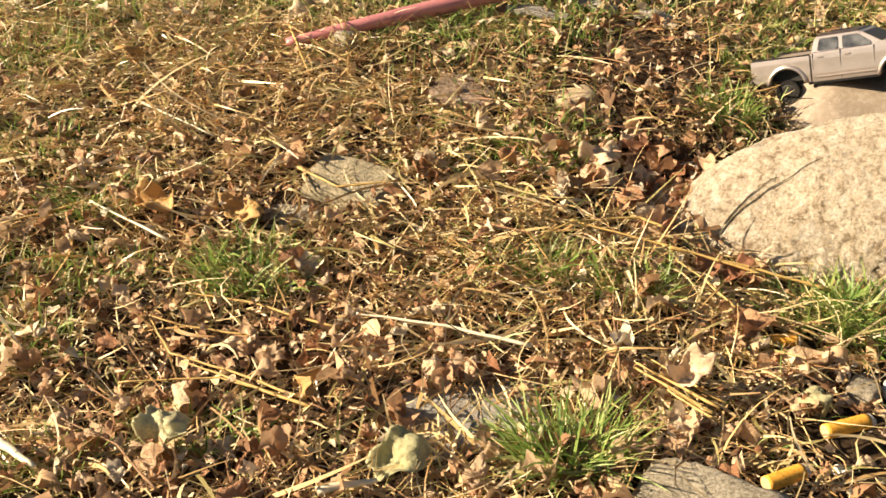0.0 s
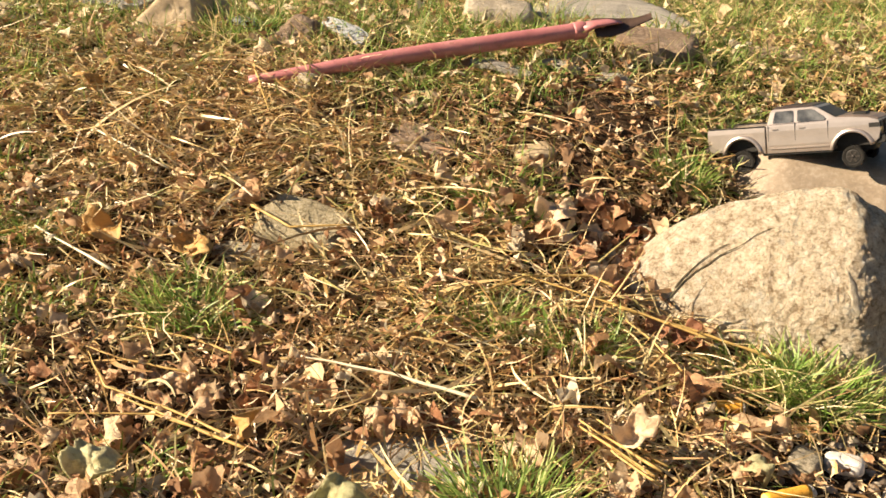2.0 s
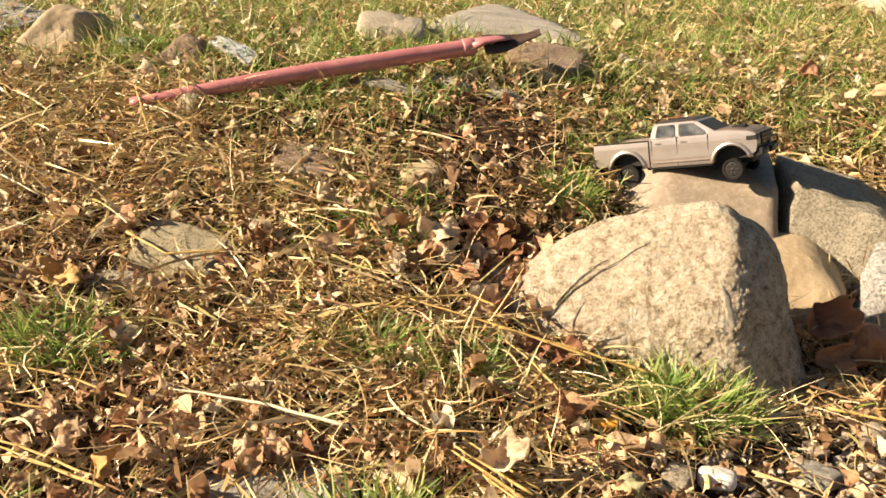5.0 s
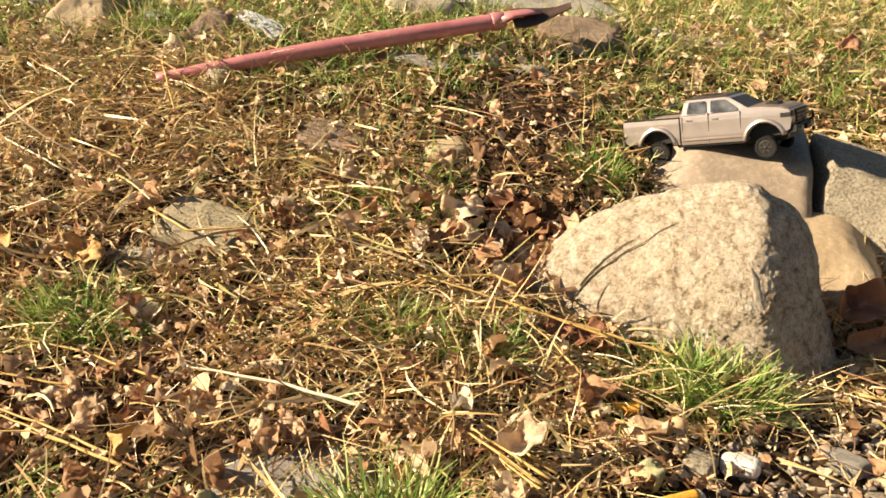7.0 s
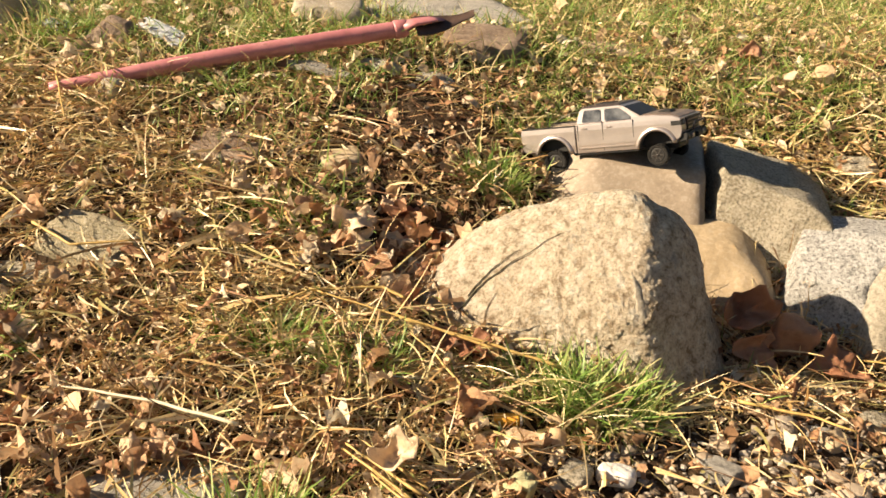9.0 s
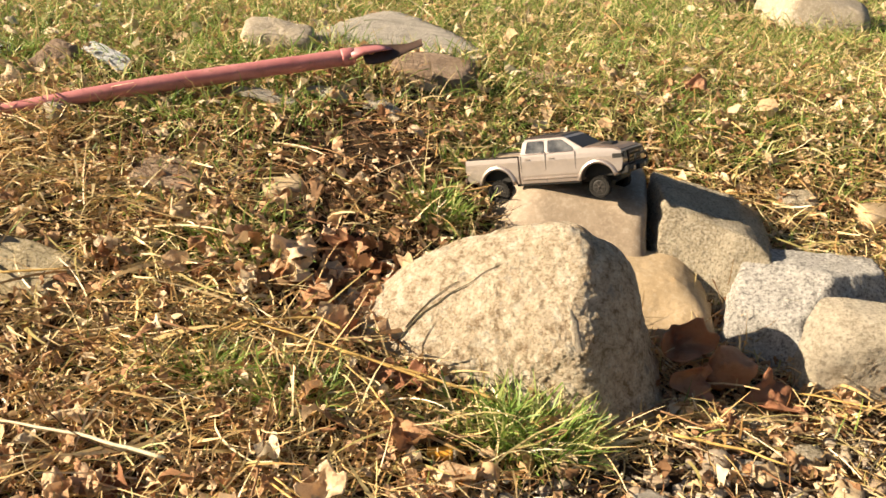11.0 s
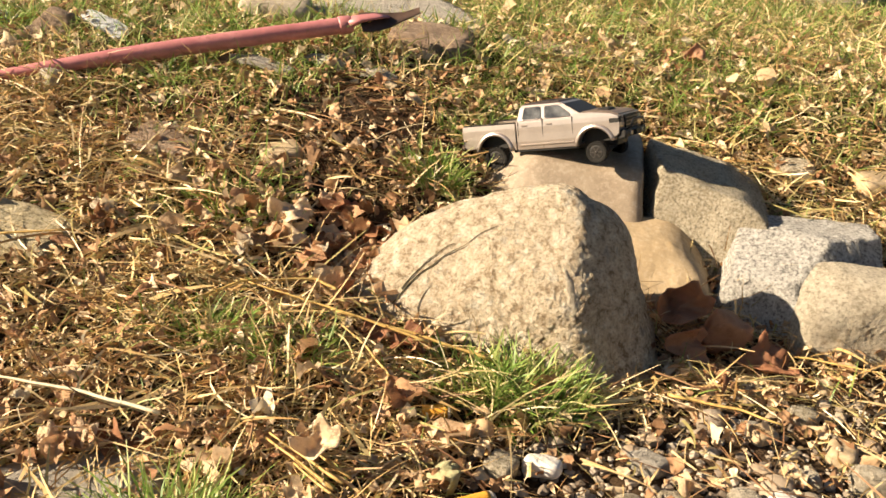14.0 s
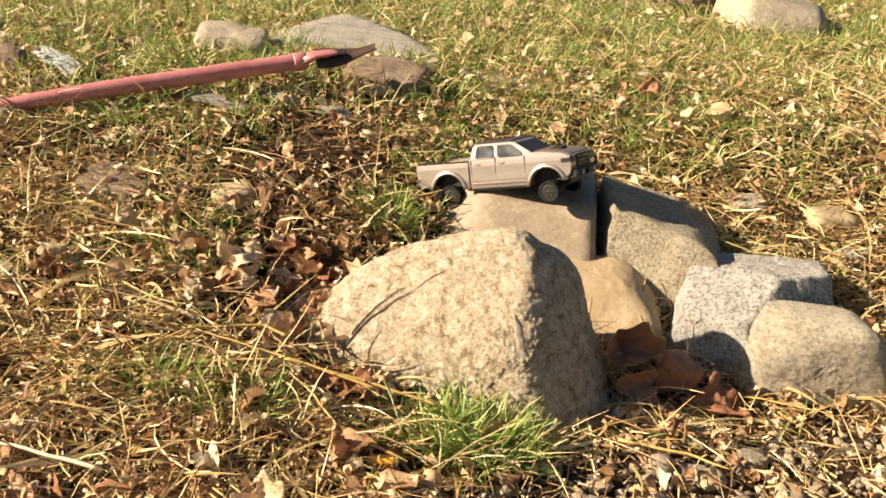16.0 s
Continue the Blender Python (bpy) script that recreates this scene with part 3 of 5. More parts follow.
def cigarette_end(a, b, label, r=.0038):
    a, b = Vector(a), Vector(b)
    e = tagged(new("cigarette_butt"), label, "cigarette butt", "cigarette ends in the litter")
    e.location = a
    v = b - a
    m = 12
    path = [v * (i / m) for i in range(m + 1)]
    rad = [r * (1 + .05 * noise.noise(Vector((i * .7, a.x * 90, 0)))) for i in range(m + 1)]
    part("filter", swept(path, rad, 16), M_FILTER, e, smooth=True)
    part("fibre_plug", swept([-v * .012, -v * .004], [r * .86, r * .93], 14), M_FIBRE, e, "pale fibre filter plug")
    part("paper_end", swept([v * 1.0, v * 1.06, v * 1.12], [r * .97, r * .93, r * .70], 14, [1, .95, .8]), M_ASHPAPER, e, "torn grey burnt paper end")
    return e


cigarette_end((.154, .4250, .0030), (.1755, .4360, .0040), "orange cork-tipped cigarette butt on bare soil")
cigarette_end((.138, .5075, .0060), (.152, .5085, .0068), "short orange cigarette butt in dry leaves")
cigarette_end((.1215, .3790, .0030), (.1385, .3900, .0040), "orange cigarette butt under a straw")

# ---- leaves ----
def leaf_shape(seed, lobes, curl, fold, narrow=1.0, n=16, rings=(0.45, 0.8, 1.0), crumple=0.0):
    """One dried leaf of unit length: a lobed blade with a bent midrib, curled edges and crumples."""
    rnd = random.Random(seed)
    verts, faces = [(0, 0, 0)], []
    ph = rnd.uniform(0, 6)
    for r in rings:
        for k in range(n):
            a = 2 * math.pi * k / n
            edge = 0.5 * (1 + (0.13 if lobes else 0.04) * math.cos(lobes * a + ph) * r + (0.36 if not crumple else 0.22) * noise.noise(Vector((math.cos(a) * 2.6, math.sin(a) * 2.6, seed * 1.7))) * r)
            x, y = math.cos(a) * edge * r, math.sin(a) * edge * r * 0.8 * narrow
            z = curl * (x * x * 1.2 * math.sin(ph) + y * y * 1.8) - fold * abs(y) + 0.16 * curl * math.sin(7 * x + ph) * math.cos(6 * y + ph) + (rnd.uniform(-.06, .06) if not crumple else crumple * (noise.noise(Vector((x * 5, y * 5, seed))) + 0.5 * noise.noise(Vector((x * 13, y * 13, seed)))))
            verts.append((x, y, z))
    for k in range(n):
        faces.append((0, 1 + k, 1 + (k + 1) % n))
    for q in range(len(rings) - 1):
        o, p = 1 + q * n, 1 + (q + 1) * n
        for k in range(n):
            faces.append((o + k, p + k, p + (k + 1) % n, o + (k + 1) % n))
    return verts, faces


TAN_STOPS = [(0.0, (0.34, 0.16, 0.08)), (0.14, (0.54, 0.31, 0.17)), (0.34, (0.70, 0.48, 0.29)), (0.56, (0.88, 0.70, 0.48)), (0.74, (0.58, 0.33, 0.18)), (0.86, (0.82, 0.63, 0.41)), (1.0, (0.95, 0.87, 0.68))]
M_LEAF = growth("dry_leaf", TAN_STOPS, 0.25, 0.6, 0.3, source="Random", crease=0.9)
M_CRUMB = growth("leaf_crumbs", [(0.0, (0.16, 0.09, 0.045)), (0.25, (0.36, 0.20, 0.11)), (0.5, (0.56, 0.37, 0.215)), (0.75, (0.74, 0.56, 0.35)), (1.0, (0.88, 0.77, 0.56))], 0.15, 0.75, 0.2, 380)
M_LITTER = growth("dry_litter", TAN_STOPS, 0.18, 0.6, 0.3, 330, crease=0.9)
M_SCRAP = growth("pale_leaf_scraps", [(0.0, (0.46, 0.30, 0.17)), (0.4, (0.70, 0.54, 0.35)), (1.0, (0.90, 0.81, 0.60))], 0.2, 0.65, 0.25, 330, crease=0.8)
M_LEAF_TAN = growth("tan_leaf", [(0.0, (0.74, 0.56, 0.38)), (1.0, (0.84, 0.69, 0.50))], 0.25, 0.55, 0.3, source="Random", crease=0.8)
M_LEAF_PALE = growth("pale_green_leaf", [(0.0, (0.50, 0.49, 0.27)), (1.0, (0.66, 0.62, 0.38))], 0.25, 0.55, 0.3, source="Random", crease=0.8)
M_LEAF_GOLD = growth("ochre_leaf", [(0.0, (0.60, 0.36, 0.11)), (1.0, (0.68, 0.44, 0.17))], 0.25, 0.5, 0.4, source="Random", crease=0.6)
M_LEAF_RED = growth("rust_brown_leaf", [(0.0, (0.40, 0.185, 0.10)), (1.0, (0.56, 0.32, 0.20))], 0.35, 0.5, 0.4, source="Random", crease=0.7)
KINDS = [(s, l, c, f, w) for s, (l, c, f, w) in enumerate(((5, .9, .25, 1), (3, 1.3, .1, 1), (0, .8, .4, .6), (5, -1.0, -.2, 1), (4, 1.6, .2, .9), (0, 1.2, .1, .8), (5, .5, -.3, 1), (3, -1.4, .2, .9), (0, -.9, -.3, .5), (6, 1.1, .5, 1)))]
SHAPES = [leaf_shape(100 + s, l, c * 1.25, f, w * 0.85, 14, (0.3, 0.6, 0.85, 1.0), 0.20) for s, l, c, f, w in KINDS]


def leaf_thing(place, size, kind, turn, mat, label, name="dry_leaf"):
    s, l, c, f, w = KINDS[kind]
    v, fc = leaf_shape(700 + int(place[0] * 9000) % 97, l, c, f, w, 34, tuple((i + 1) / 9 for i in range(9)), 0.11)
    ob = link_mesh(name, [Vector(p) * size for p in v], fc, mat, smooth=True)
    ob.modifiers.new("thickness", "SOLIDIFY").thickness = 0.00035
    ob.matrix_world = Matrix.Translation(Vector(place) - Vector((0, 0, .004))) @ pose(0, 0, 0, *turn)
    return tagged(ob, label, "leaf")


leaf_thing(Vector((-0.106, 0.417, -0.001)) + Vector((0, 0, .016)), .018, 5, (70, 10, 95), M_LEAF_GOLD, "ochre oval leaf standing on edge in litter")
leaf_thing(Vector((-0.046, 0.375, -0.003)) + Vector((0, 0, .010)), .031, 0, (24, -14, 25), M_LEAF_PALE, "pale green curled leaf on brown litter")
leaf_thing(Vector((-0.165, 0.377, -0.003)) + Vector((0, 0, .012)), .028, 3, (28, 10, -30), M_LEAF_PALE, "pale green dry leaf in litter")
leaf_thing(Vector((0.0915, 0.454, 0.004)) + Vector((0, 0, .014)), .023, 4, (38, -28, 20), M_LEAF_TAN, "tan curled leaf standing in litter")
leaf_thing(Vector((0.159, 0.455, 0.002)) + Vector((0, 0, .008)), .022, 7, (40, 10, 80), M_LEAF_PALE, "pale yellowish crumpled leaf on soil")
leaf_thing(Vector((-0.195, 0.576, 0.037)) + Vector((0, 0, .008)), .040, 2, (25, 6, -25), M_LEAF_GOLD, "long ochre leaf lying by a cobble")
leaf_thing(Vector((-0.257, 0.578, 0.037)) + Vector((0, 0, .008)), .034, 5, (25, 8, -20), M_LEAF_GOLD, "broad ochre leaf in green grass")
leaf_thing(Vector((0.036, 0.649, 0.053)) + Vector((0, 0, .012)), .030, 4, (34, -20, 15), M_LEAF_TAN, "pale tan curled leaf in the hollow")
leaf_thing(Vector((0.083, 0.595, 0.038)), .018, 1, (70, 15, 70), M_LEAF_RED, "rust-brown leaf leaning on a boulder")
leaf_thing(Vector((0.126, 0.557, 0.026)), .025, 6, (14, 4, 0), M_LEAF_RED, "large rust-brown leaf under a boulder")
leaf_thing(Vector((0.107, 0.565, 0.027)), .022, 6, (16, -8, 50), M_LEAF_RED, "rust-brown leaf under a boulder")
leaf_thing(Vector((.294, .632, .031)), .036, 4, (52, -12, 12), M_LEAF_RED, "large rust-brown curled leaf between stones")
leaf_thing(Vector((.320, .622, .027)), .038, 7, (44, -24, -12), M_LEAF_RED, "large rust-brown curled leaf between stones")
leaf_thing(Vector((.303, .612, .014)), .032, 1, (62, 20, 35), M_LEAF_RED, "rust-brown curled leaf beside a boulder")
leaf_thing(Vector((.352, .612, .006)), .036, 6, (24, 10, 10), M_LEAF_RED, "broad rust-brown leaf under stones")
leaf_thing(Vector((.372, .606, .002)), .024, 3, (20, 0, 40), M_LEAF_RED, "rust-brown leaf before a cream stone")
leaf_thing(Vector((-0.349, 0.753, 0.098)) + Vector((0, 0, .008)), .030, 8, (35, 30, 35), M_LEAF_GOLD, "ochre rolled leaf in yellow grass")
leaf_thing(Vector((0.054, 0.942, 0.140)) + Vector((0, 0, .004)), .030, 5, (25, 0, -20), M_LEAF_GOLD, "ochre leaf under the pink pipe")
leaf_thing(Vector((0.346, 0.954, 0.133)) + Vector((0, 0, .008)), .022, 1, (30, 0, 0), M_LEAF_RED, "small red-brown leaf in grass")

# ---- fine ground cover, built as joined strips and blades ----
rng = np.random.default_rng(5)
HX, HY = np.arange(-1.2, 2.4, 0.012), np.arange(0.0, 3.2, 0.012)
HZ = np.array([[rise(x, y) for x in HX] for y in HY])


def height(x, y):
    u, v = np.clip((x - HX[0]) / 0.012, 0, len(HX) - 2.001), np.clip((y - HY[0]) / 0.012, 0, len(HY) - 2.001)
    i, j = u.astype(int), v.astype(int)
    fu, fv = u - i, v - j
    return (HZ[j, i] * (1 - fu) + HZ[j, i + 1] * fu) * (1 - fv) + (HZ[j + 1, i] * (1 - fu) + HZ[j + 1, i + 1] * fu) * fv


# footprints of the stones, kept free of litter: x, y, half sizes
FOOT = ((.190, .614, .086, .042), (.232, .765, .050, .052), (.330, .762, .046, .040), (.288, .702, .036, .028), (.395, .702, .052, .044), (.420, .656, .040, .026),
        (-.130, .622, .034, .022), (-.163, .598, .020, .012), (.014, .728, .015, .012), (-.337, .905, .033, .028), (-.217, .878, .020, .016), (-.046, .985, .030, .022),
        (.072, 1.035, .078, .052), (.106, .935, .028, .018), (.566, 1.33, .058, .045), (.474, .806, .015, .010), (.409, .816, .012, .010), (-.022, .428, .026, .016), (.166, .430, .024, .017), (.145, .508, .016, .012), (.130, .385, .018, .014), (.096, .366, .030, .020), (-.046, .376, .016, .012))


def open_ground(x, y, grow=1.0):
    keep = np.ones(len(x), bool)
    for cx, cy, a, c in FOOT:
        keep &= ((x - cx) / (a * grow)) ** 2 + ((y - cy) / (c * grow)) ** 2 > 1
    return keep


def patchy(x, y, scale, seed):
    """Smooth noise from 0 to 1, one value a place."""
    return np.array([0.5 + 0.5 * noise.noise(Vector((a * scale, c * scale, seed))) for a, c in zip(x, y)])


def gravel(x, y):
    """How far a place belongs to the bare gravel strip."""
    edge = 0.555 + 0.10 * np.clip((x - 0.2) / 0.25, 0, 1)
    return np.clip((x - 0.135) / 0.07, 0, 1) * np.clip((edge - y) / 0.05, 0, 1)


def blob(x, y, cx, cy, a, c):
    return np.exp(-(((x - cx) / a) ** 2 + ((y - cy) / c) ** 2))


def ribbons(name, x, y, z, yaw, pitch, length, width, bend, sway, mat, label, parent=None, sections=4, roll=None):
    """Many blades in one mesh. pitch: the slope at the root; bend: how far it droops along its length; sway: sideways."""
    n = len(x)
    roll = rng.uniform(-1.2, 1.2, n) if roll is None else roll
    px, py, pz = x.copy(), y.copy(), z.copy()
    V = np.zeros((n, sections * 2, 3))
    step = length / (sections - 1)
    for s in range(sections):
        u = s / (sections - 1)
        ang, yw = pitch - bend * u, yaw + sway * u
        w = width * (1 - 0.75 * u ** 2) * 0.5
        sx, sy = -np.sin(yw), np.cos(yw)
        ox, oy, oz = sx * np.cos(roll) * w, sy * np.cos(roll) * w, np.sin(roll) * w
        V[:, s * 2, 0], V[:, s * 2, 1], V[:, s * 2, 2] = px - ox, py - oy, pz - oz
        V[:, s * 2 + 1, 0], V[:, s * 2 + 1, 1], V[:, s * 2 + 1, 2] = px + ox, py + oy, pz + oz
        px, py, pz = px + np.cos(yw) * np.cos(ang) * step, py + np.sin(yw) * np.cos(ang) * step, pz + np.sin(ang) * step
        inside = (px > HX[0]) & (px < HX[-1]) & (py > HY[0]) & (py < HY[-1])
        pz = np.where(inside, np.maximum(pz, height(px, py) + 0.0006), pz)
    base = np.arange(n)[:, None] * sections * 2
    F = np.concatenate([base + np.array([[2 * s, 2 * s + 1, 2 * s + 3, 2 * s + 2]]) for s in range(sections - 1)], 0)
    return bulk(name, V.reshape(-1, 3), F, mat, label, parent)


def bulk(name, V, F, mat, label, parent=None, smooth=True):
    me = bpy.data.meshes.new(name)
    k = F.shape[1]
    me.vertices.add(len(V))
    me.vertices.foreach_set("co", np.ascontiguousarray(V, np.float32).ravel())
    me.loops.add(F.size)
    me.loops.foreach_set("vertex_index", np.ascontiguousarray(F, np.int32).ravel())
    me.polygons.add(len(F))
    me.polygons.foreach_set("loop_start", np.arange(0, F.size, k, dtype=np.int32))
    me.polygons.foreach_set("use_smooth", np.full(len(F), smooth))
    me.update(calc_edges=True)
    me.materials.append(mat)
    ob = new(name, me)
    if parent:
        ob.parent = parent
    return tagged(ob, label, name.replace("_", " "), kind="stuff")


def scatter(count, x0, x1, y0, y1, weight, grow=1.0):
    """Places in a stretch of the yard, thinned by weight, clear of the stones and fading out at the far edges."""
    x, y = rng.uniform(x0, x1, count), rng.uniform(y0, y1, count)
    keep = open_ground(x, y, grow)
    x, y = x[keep], y[keep]
    fade = np.clip((x - x0) / 0.12, 0, 1) * np.clip((x1 - x) / 0.15, 0, 1) * np.clip((y1 - y) / 0.2, 0, 1)
    keep = rng.uniform(0, 1, len(x)) < weight(x, y) * fade
    return x[keep], y[keep]


M_STRAW = growth("dry_grass", [(0.0, (0.26, 0.14, 0.06)), (0.13, (0.52, 0.33, 0.135)), (0.34, (0.74, 0.54, 0.25)), (0.56, (0.86, 0.70, 0.41)), (0.72, (0.46, 0.40, 0.17)), (0.84, (0.38, 0.34, 0.13)), (0.92, (0.84, 0.69, 0.41)), (1.0, (0.90, 0.81, 0.57))], 0.16, 0.40, 0.5, 420)
M_GREEN = growth("green_grass", [(0.0, (0.13, 0.24, 0.045)), (0.4, (0.26, 0.41, 0.085)), (0.75, (0.46, 0.56, 0.18)), (1.0, (0.76, 0.70, 0.36))], 0.35, 0.45, 0.4, 420)
M_MEADOW = growth("autumn_grass", [(0.0, (0.12, 0.21, 0.04)), (0.30, (0.24, 0.35, 0.08)), (0.48, (0.43, 0.46, 0.16)), (0.62, (0.70, 0.56, 0.27)), (0.82, (0.84, 0.70, 0.41)), (1.0, (0.42, 0.26, 0.12))], 0.35, 0.5, 0.35, 420)
M_TWIGS = growth("twigs", [(0.0, (0.14, 0.075, 0.04)), (0.6, (0.30, 0.165, 0.085)), (1.0, (0.50, 0.31, 0.16))], 0.0, 0.7, 0.2, 420)


def lying(x, y, top):
    return height(x, y) + rng.uniform(0.001, top, len(x))


# straw mat over the bank
w_straw = lambda x, y: (1 - 0.88 * gravel(x, y)) * (1 - 0.7 * blob(x, y, -.13, .97, .10, .07)) * np.clip(-0.28 + 1.5 * patchy(x, y, 11, 1) + 0.8 * (patchy(x, y, 34, 8) - 0.3) + 0.5 * blob(x, y, .0, .56, .12, .06) + 0.5 * blob(x, y, -.01, .50, .13, .05) + 0.9 * blob(x, y, -.24, .75, .12, .07) + 0.6 * blob(x, y, .43, .78, .12, .06) - 1.3 * blob(x, y, .075, .65, .06, .05) - 0.4 * blob(x, y, -.14, .45, .16, .07) - 0.6 * blob(x, y, .19, .43, .07, .05) - 0.75 * blob(x, y, .0, .79, .16, .055), 0.03, 1) * np.where(y > 0.84, 0.20 + 0.16 * np.clip((x - 0.1) / 0.2, 0, 1), 1)
x, y = scatter(108000, -0.62, 0.98, 0.33, 1.25, w_straw, 0.97)
n = len(x)
swath = np.array([noise.noise(Vector((a * 9, c * 9, 20))) for a, c in zip(x, y)]) * 5.0 - 0.4
ribbons("dry_grass", x, y, lying(x, y, 0.010), swath + rng.normal(0, 0.75, n) + np.pi * rng.integers(0, 2, n), rng.normal(0.12, 0.25, n), rng.gamma(3.0, 0.010, n).clip(0.008, 0.085), 0.0005 + rng.gamma(1.2, 0.00055, n).clip(0, 0.0026), rng.normal(0.4, 0.45, n), rng.normal(0, 0.9, n), M_STRAW, "matted dry golden straw and grass over the bank", sections=6)
# short broken straw that fills the mat
x, y = scatter(60000, -0.62, 0.98, 0.36, 1.3, lambda x, y: (1 - 0.6 * gravel(x, y)) * np.clip(0.35 + 0.7 * patchy(x, y, 12, 31) + 0.5 * blob(x, y, -.24, .75, .14, .08) - 1.1 * blob(x, y, .075, .65, .06, .05) - 0.35 * blob(x, y, .19, .43, .07, .05) - 0.3 * blob(x, y, -.14, .45, .16, .07) - 0.7 * blob(x, y, .0, .79, .16, .055), 0.04, 1), 0.97)
n = len(x)
ribbons("broken_straw", x, y, lying(x, y, 0.008), rng.uniform(0, 2 * np.pi, n), rng.normal(0.25, 0.45, n), rng.gamma(3.0, 0.0038, n).clip(0.004, 0.026), rng.uniform(0.0006, 0.0018, n), rng.normal(0.3, 0.8, n), rng.normal(0, 0.9, n), M_STRAW, "short broken bits of golden straw", sections=3)
# dry stalks that stand up from the mat
x, y = scatter(5200, -0.55, 0.9, 0.42, 1.0, lambda x, y: (1 - gravel(x, y)) * np.clip(patchy(x, y, 9, 4) * 1.6 - 0.45, 0, 1), 1.0)
n = len(x)
ribbons("standing_straw", x, y, height(x, y), rng.uniform(0, 2 * np.pi, n), rng.uniform(0.5, 1.4, n), rng.uniform(0.014, 0.045, n), rng.uniform(0.0006, 0.0016, n), rng.normal(0.6, 0.5, n), rng.normal(0, 0.4, n), M_STRAW, "upright dry straw stalks among the litter", sections=5)
# meadow behind, green and yellow mixed
w_meadow = lambda x, y: np.clip((y - 0.74 - 0.10 * patchy(x, y, 5, 9)) / 0.16, 0, 1) * np.clip(0.45 + 0.8 * patchy(x, y, 7, 2), 0, 1) * (1 - 0.8 * blob(x, y, .43, .80, .10, .05)) * (1 - 0.92 * blob(x, y, .0, .80, .17, .055)) * (1 - 0.6 * blob(x, y, -.13, .97, .10, .07))
x, y = scatter(135000, -0.9, 1.35, 0.72, 2.3, w_meadow, 0.92)
n = len(x)
ribbons("meadow_grass", x, y, height(x, y), rng.uniform(0, 2 * np.pi, n), rng.normal(0.65, 0.35, n).clip(0.05, 1.45), rng.uniform(0.012, 0.042, n), rng.uniform(0.0008, 0.0019, n), rng.uniform(0.2, 1.3, n), rng.normal(0, 0.5, n), M_MEADOW, "yellow-green autumn lawn grass with dry blades")
ring = rng.normal(0, 1, (90000, 2)) * (1.9, 1.7) + (0.25, 1.2)
x, y = ring[:, 0], ring[:, 1]
far = ((x < -0.68) | (x > 1.08) | (y > 1.95) | (y < 0.30)) & ((x - 0.1) ** 2 + (y - 0.05) ** 2 > 0.25)
x, y = x[far], y[far]
n = len(x)
ribbons("meadow_grass", x, y, np.array([rise(a, c) for a, c in zip(x, y)]), rng.uniform(0, 2 * np.pi, n), rng.normal(0.6, 0.3, n).clip(0.1, 1.4), rng.uniform(0.02, 0.06, n), rng.uniform(0.0015, 0.004, n), rng.uniform(0.2, 1.0, n), rng.normal(0, 0.4, n), M_MEADOW, "yellow-green autumn lawn grass farther out in the yard", sections=3)

# green patches in the lawn and short green shoots in the litter
w_green = lambda x, y: np.clip(patchy(x, y, 8, 6) * 2.2 - 0.78 + 0.22 * np.clip((y - 0.78) / 0.1, 0, 1) + 0.8 * blob(x, y, -.2, 1.0, .3, .14) + 0.8 * blob(x, y, -.13, .97, .10, .07) + 0.9 * blob(x, y, .01, .70, .04, .02) - 0.10 * blob(x, y, .6, 1.05, .4, .25), 0, 1) * np.clip((y - 0.58) / 0.28, 0.16, 1) * (1 - gravel(x, y))
x, y = scatter(84000, -0.7, 1.0, 0.36, 1.5, w_green, 0.95)
n = len(x)
ribbons("green_grass", x, y, height(x, y), rng.uniform(0, 2 * np.pi, n), rng.normal(0.8, 0.35, n).clip(0.1, 1.5), rng.uniform(0.010, 0.034, n), rng.uniform(0.0007, 0.0015, n), rng.uniform(0.1, 1.0, n), rng.normal(0, 0.4, n), M_GREEN, "short green grass shoots in patches")


def tuft(cx, cy, spread, count, tall, label, lean=0.0):
    count = int(count * 0.62)
    a, r = rng.uniform(0, 2 * np.pi, count), spread * np.sqrt(rng.uniform(0, 1, count))
    x, y = cx + r * np.cos(a), cy + r * np.sin(a) * 0.7
    out = np.arctan2(y - cy, x - cx) + rng.normal(0, 1.1, count)
    e = tagged(new("grass_tuft"), label, "grass tuft", "green grass tufts")
    green = ribbons("leaf_clump", x, y, height(x, y), out, rng.normal(0.95, 0.32, count).clip(0.15, 1.5), rng.uniform(0.35, 1.0, count) * tall, rng.uniform(0.0009, 0.0021, count), rng.uniform(0.2, 1.2, count), rng.normal(0, 0.35, count), M_GREEN, "green blades", e, sections=5)
    k = count // 4
    dry = ribbons("thatch", x[:k], y[:k], height(x[:k], y[:k]), out[:k] + 1.0, rng.normal(0.45, 0.3, k).clip(0.05, 1.4), rng.uniform(0.4, 0.9, k) * tall, rng.uniform(0.0007, 0.0014, k), rng.uniform(0.2, 1.0, k), rng.normal(0, 0.4, k), M_STRAW, "yellowed dry blades", e, sections=4)
    for o in (green, dry):
        del o["category"]
    return e


def tuft_at(place, *rest):
    return tuft(place[0], place[1], *rest)


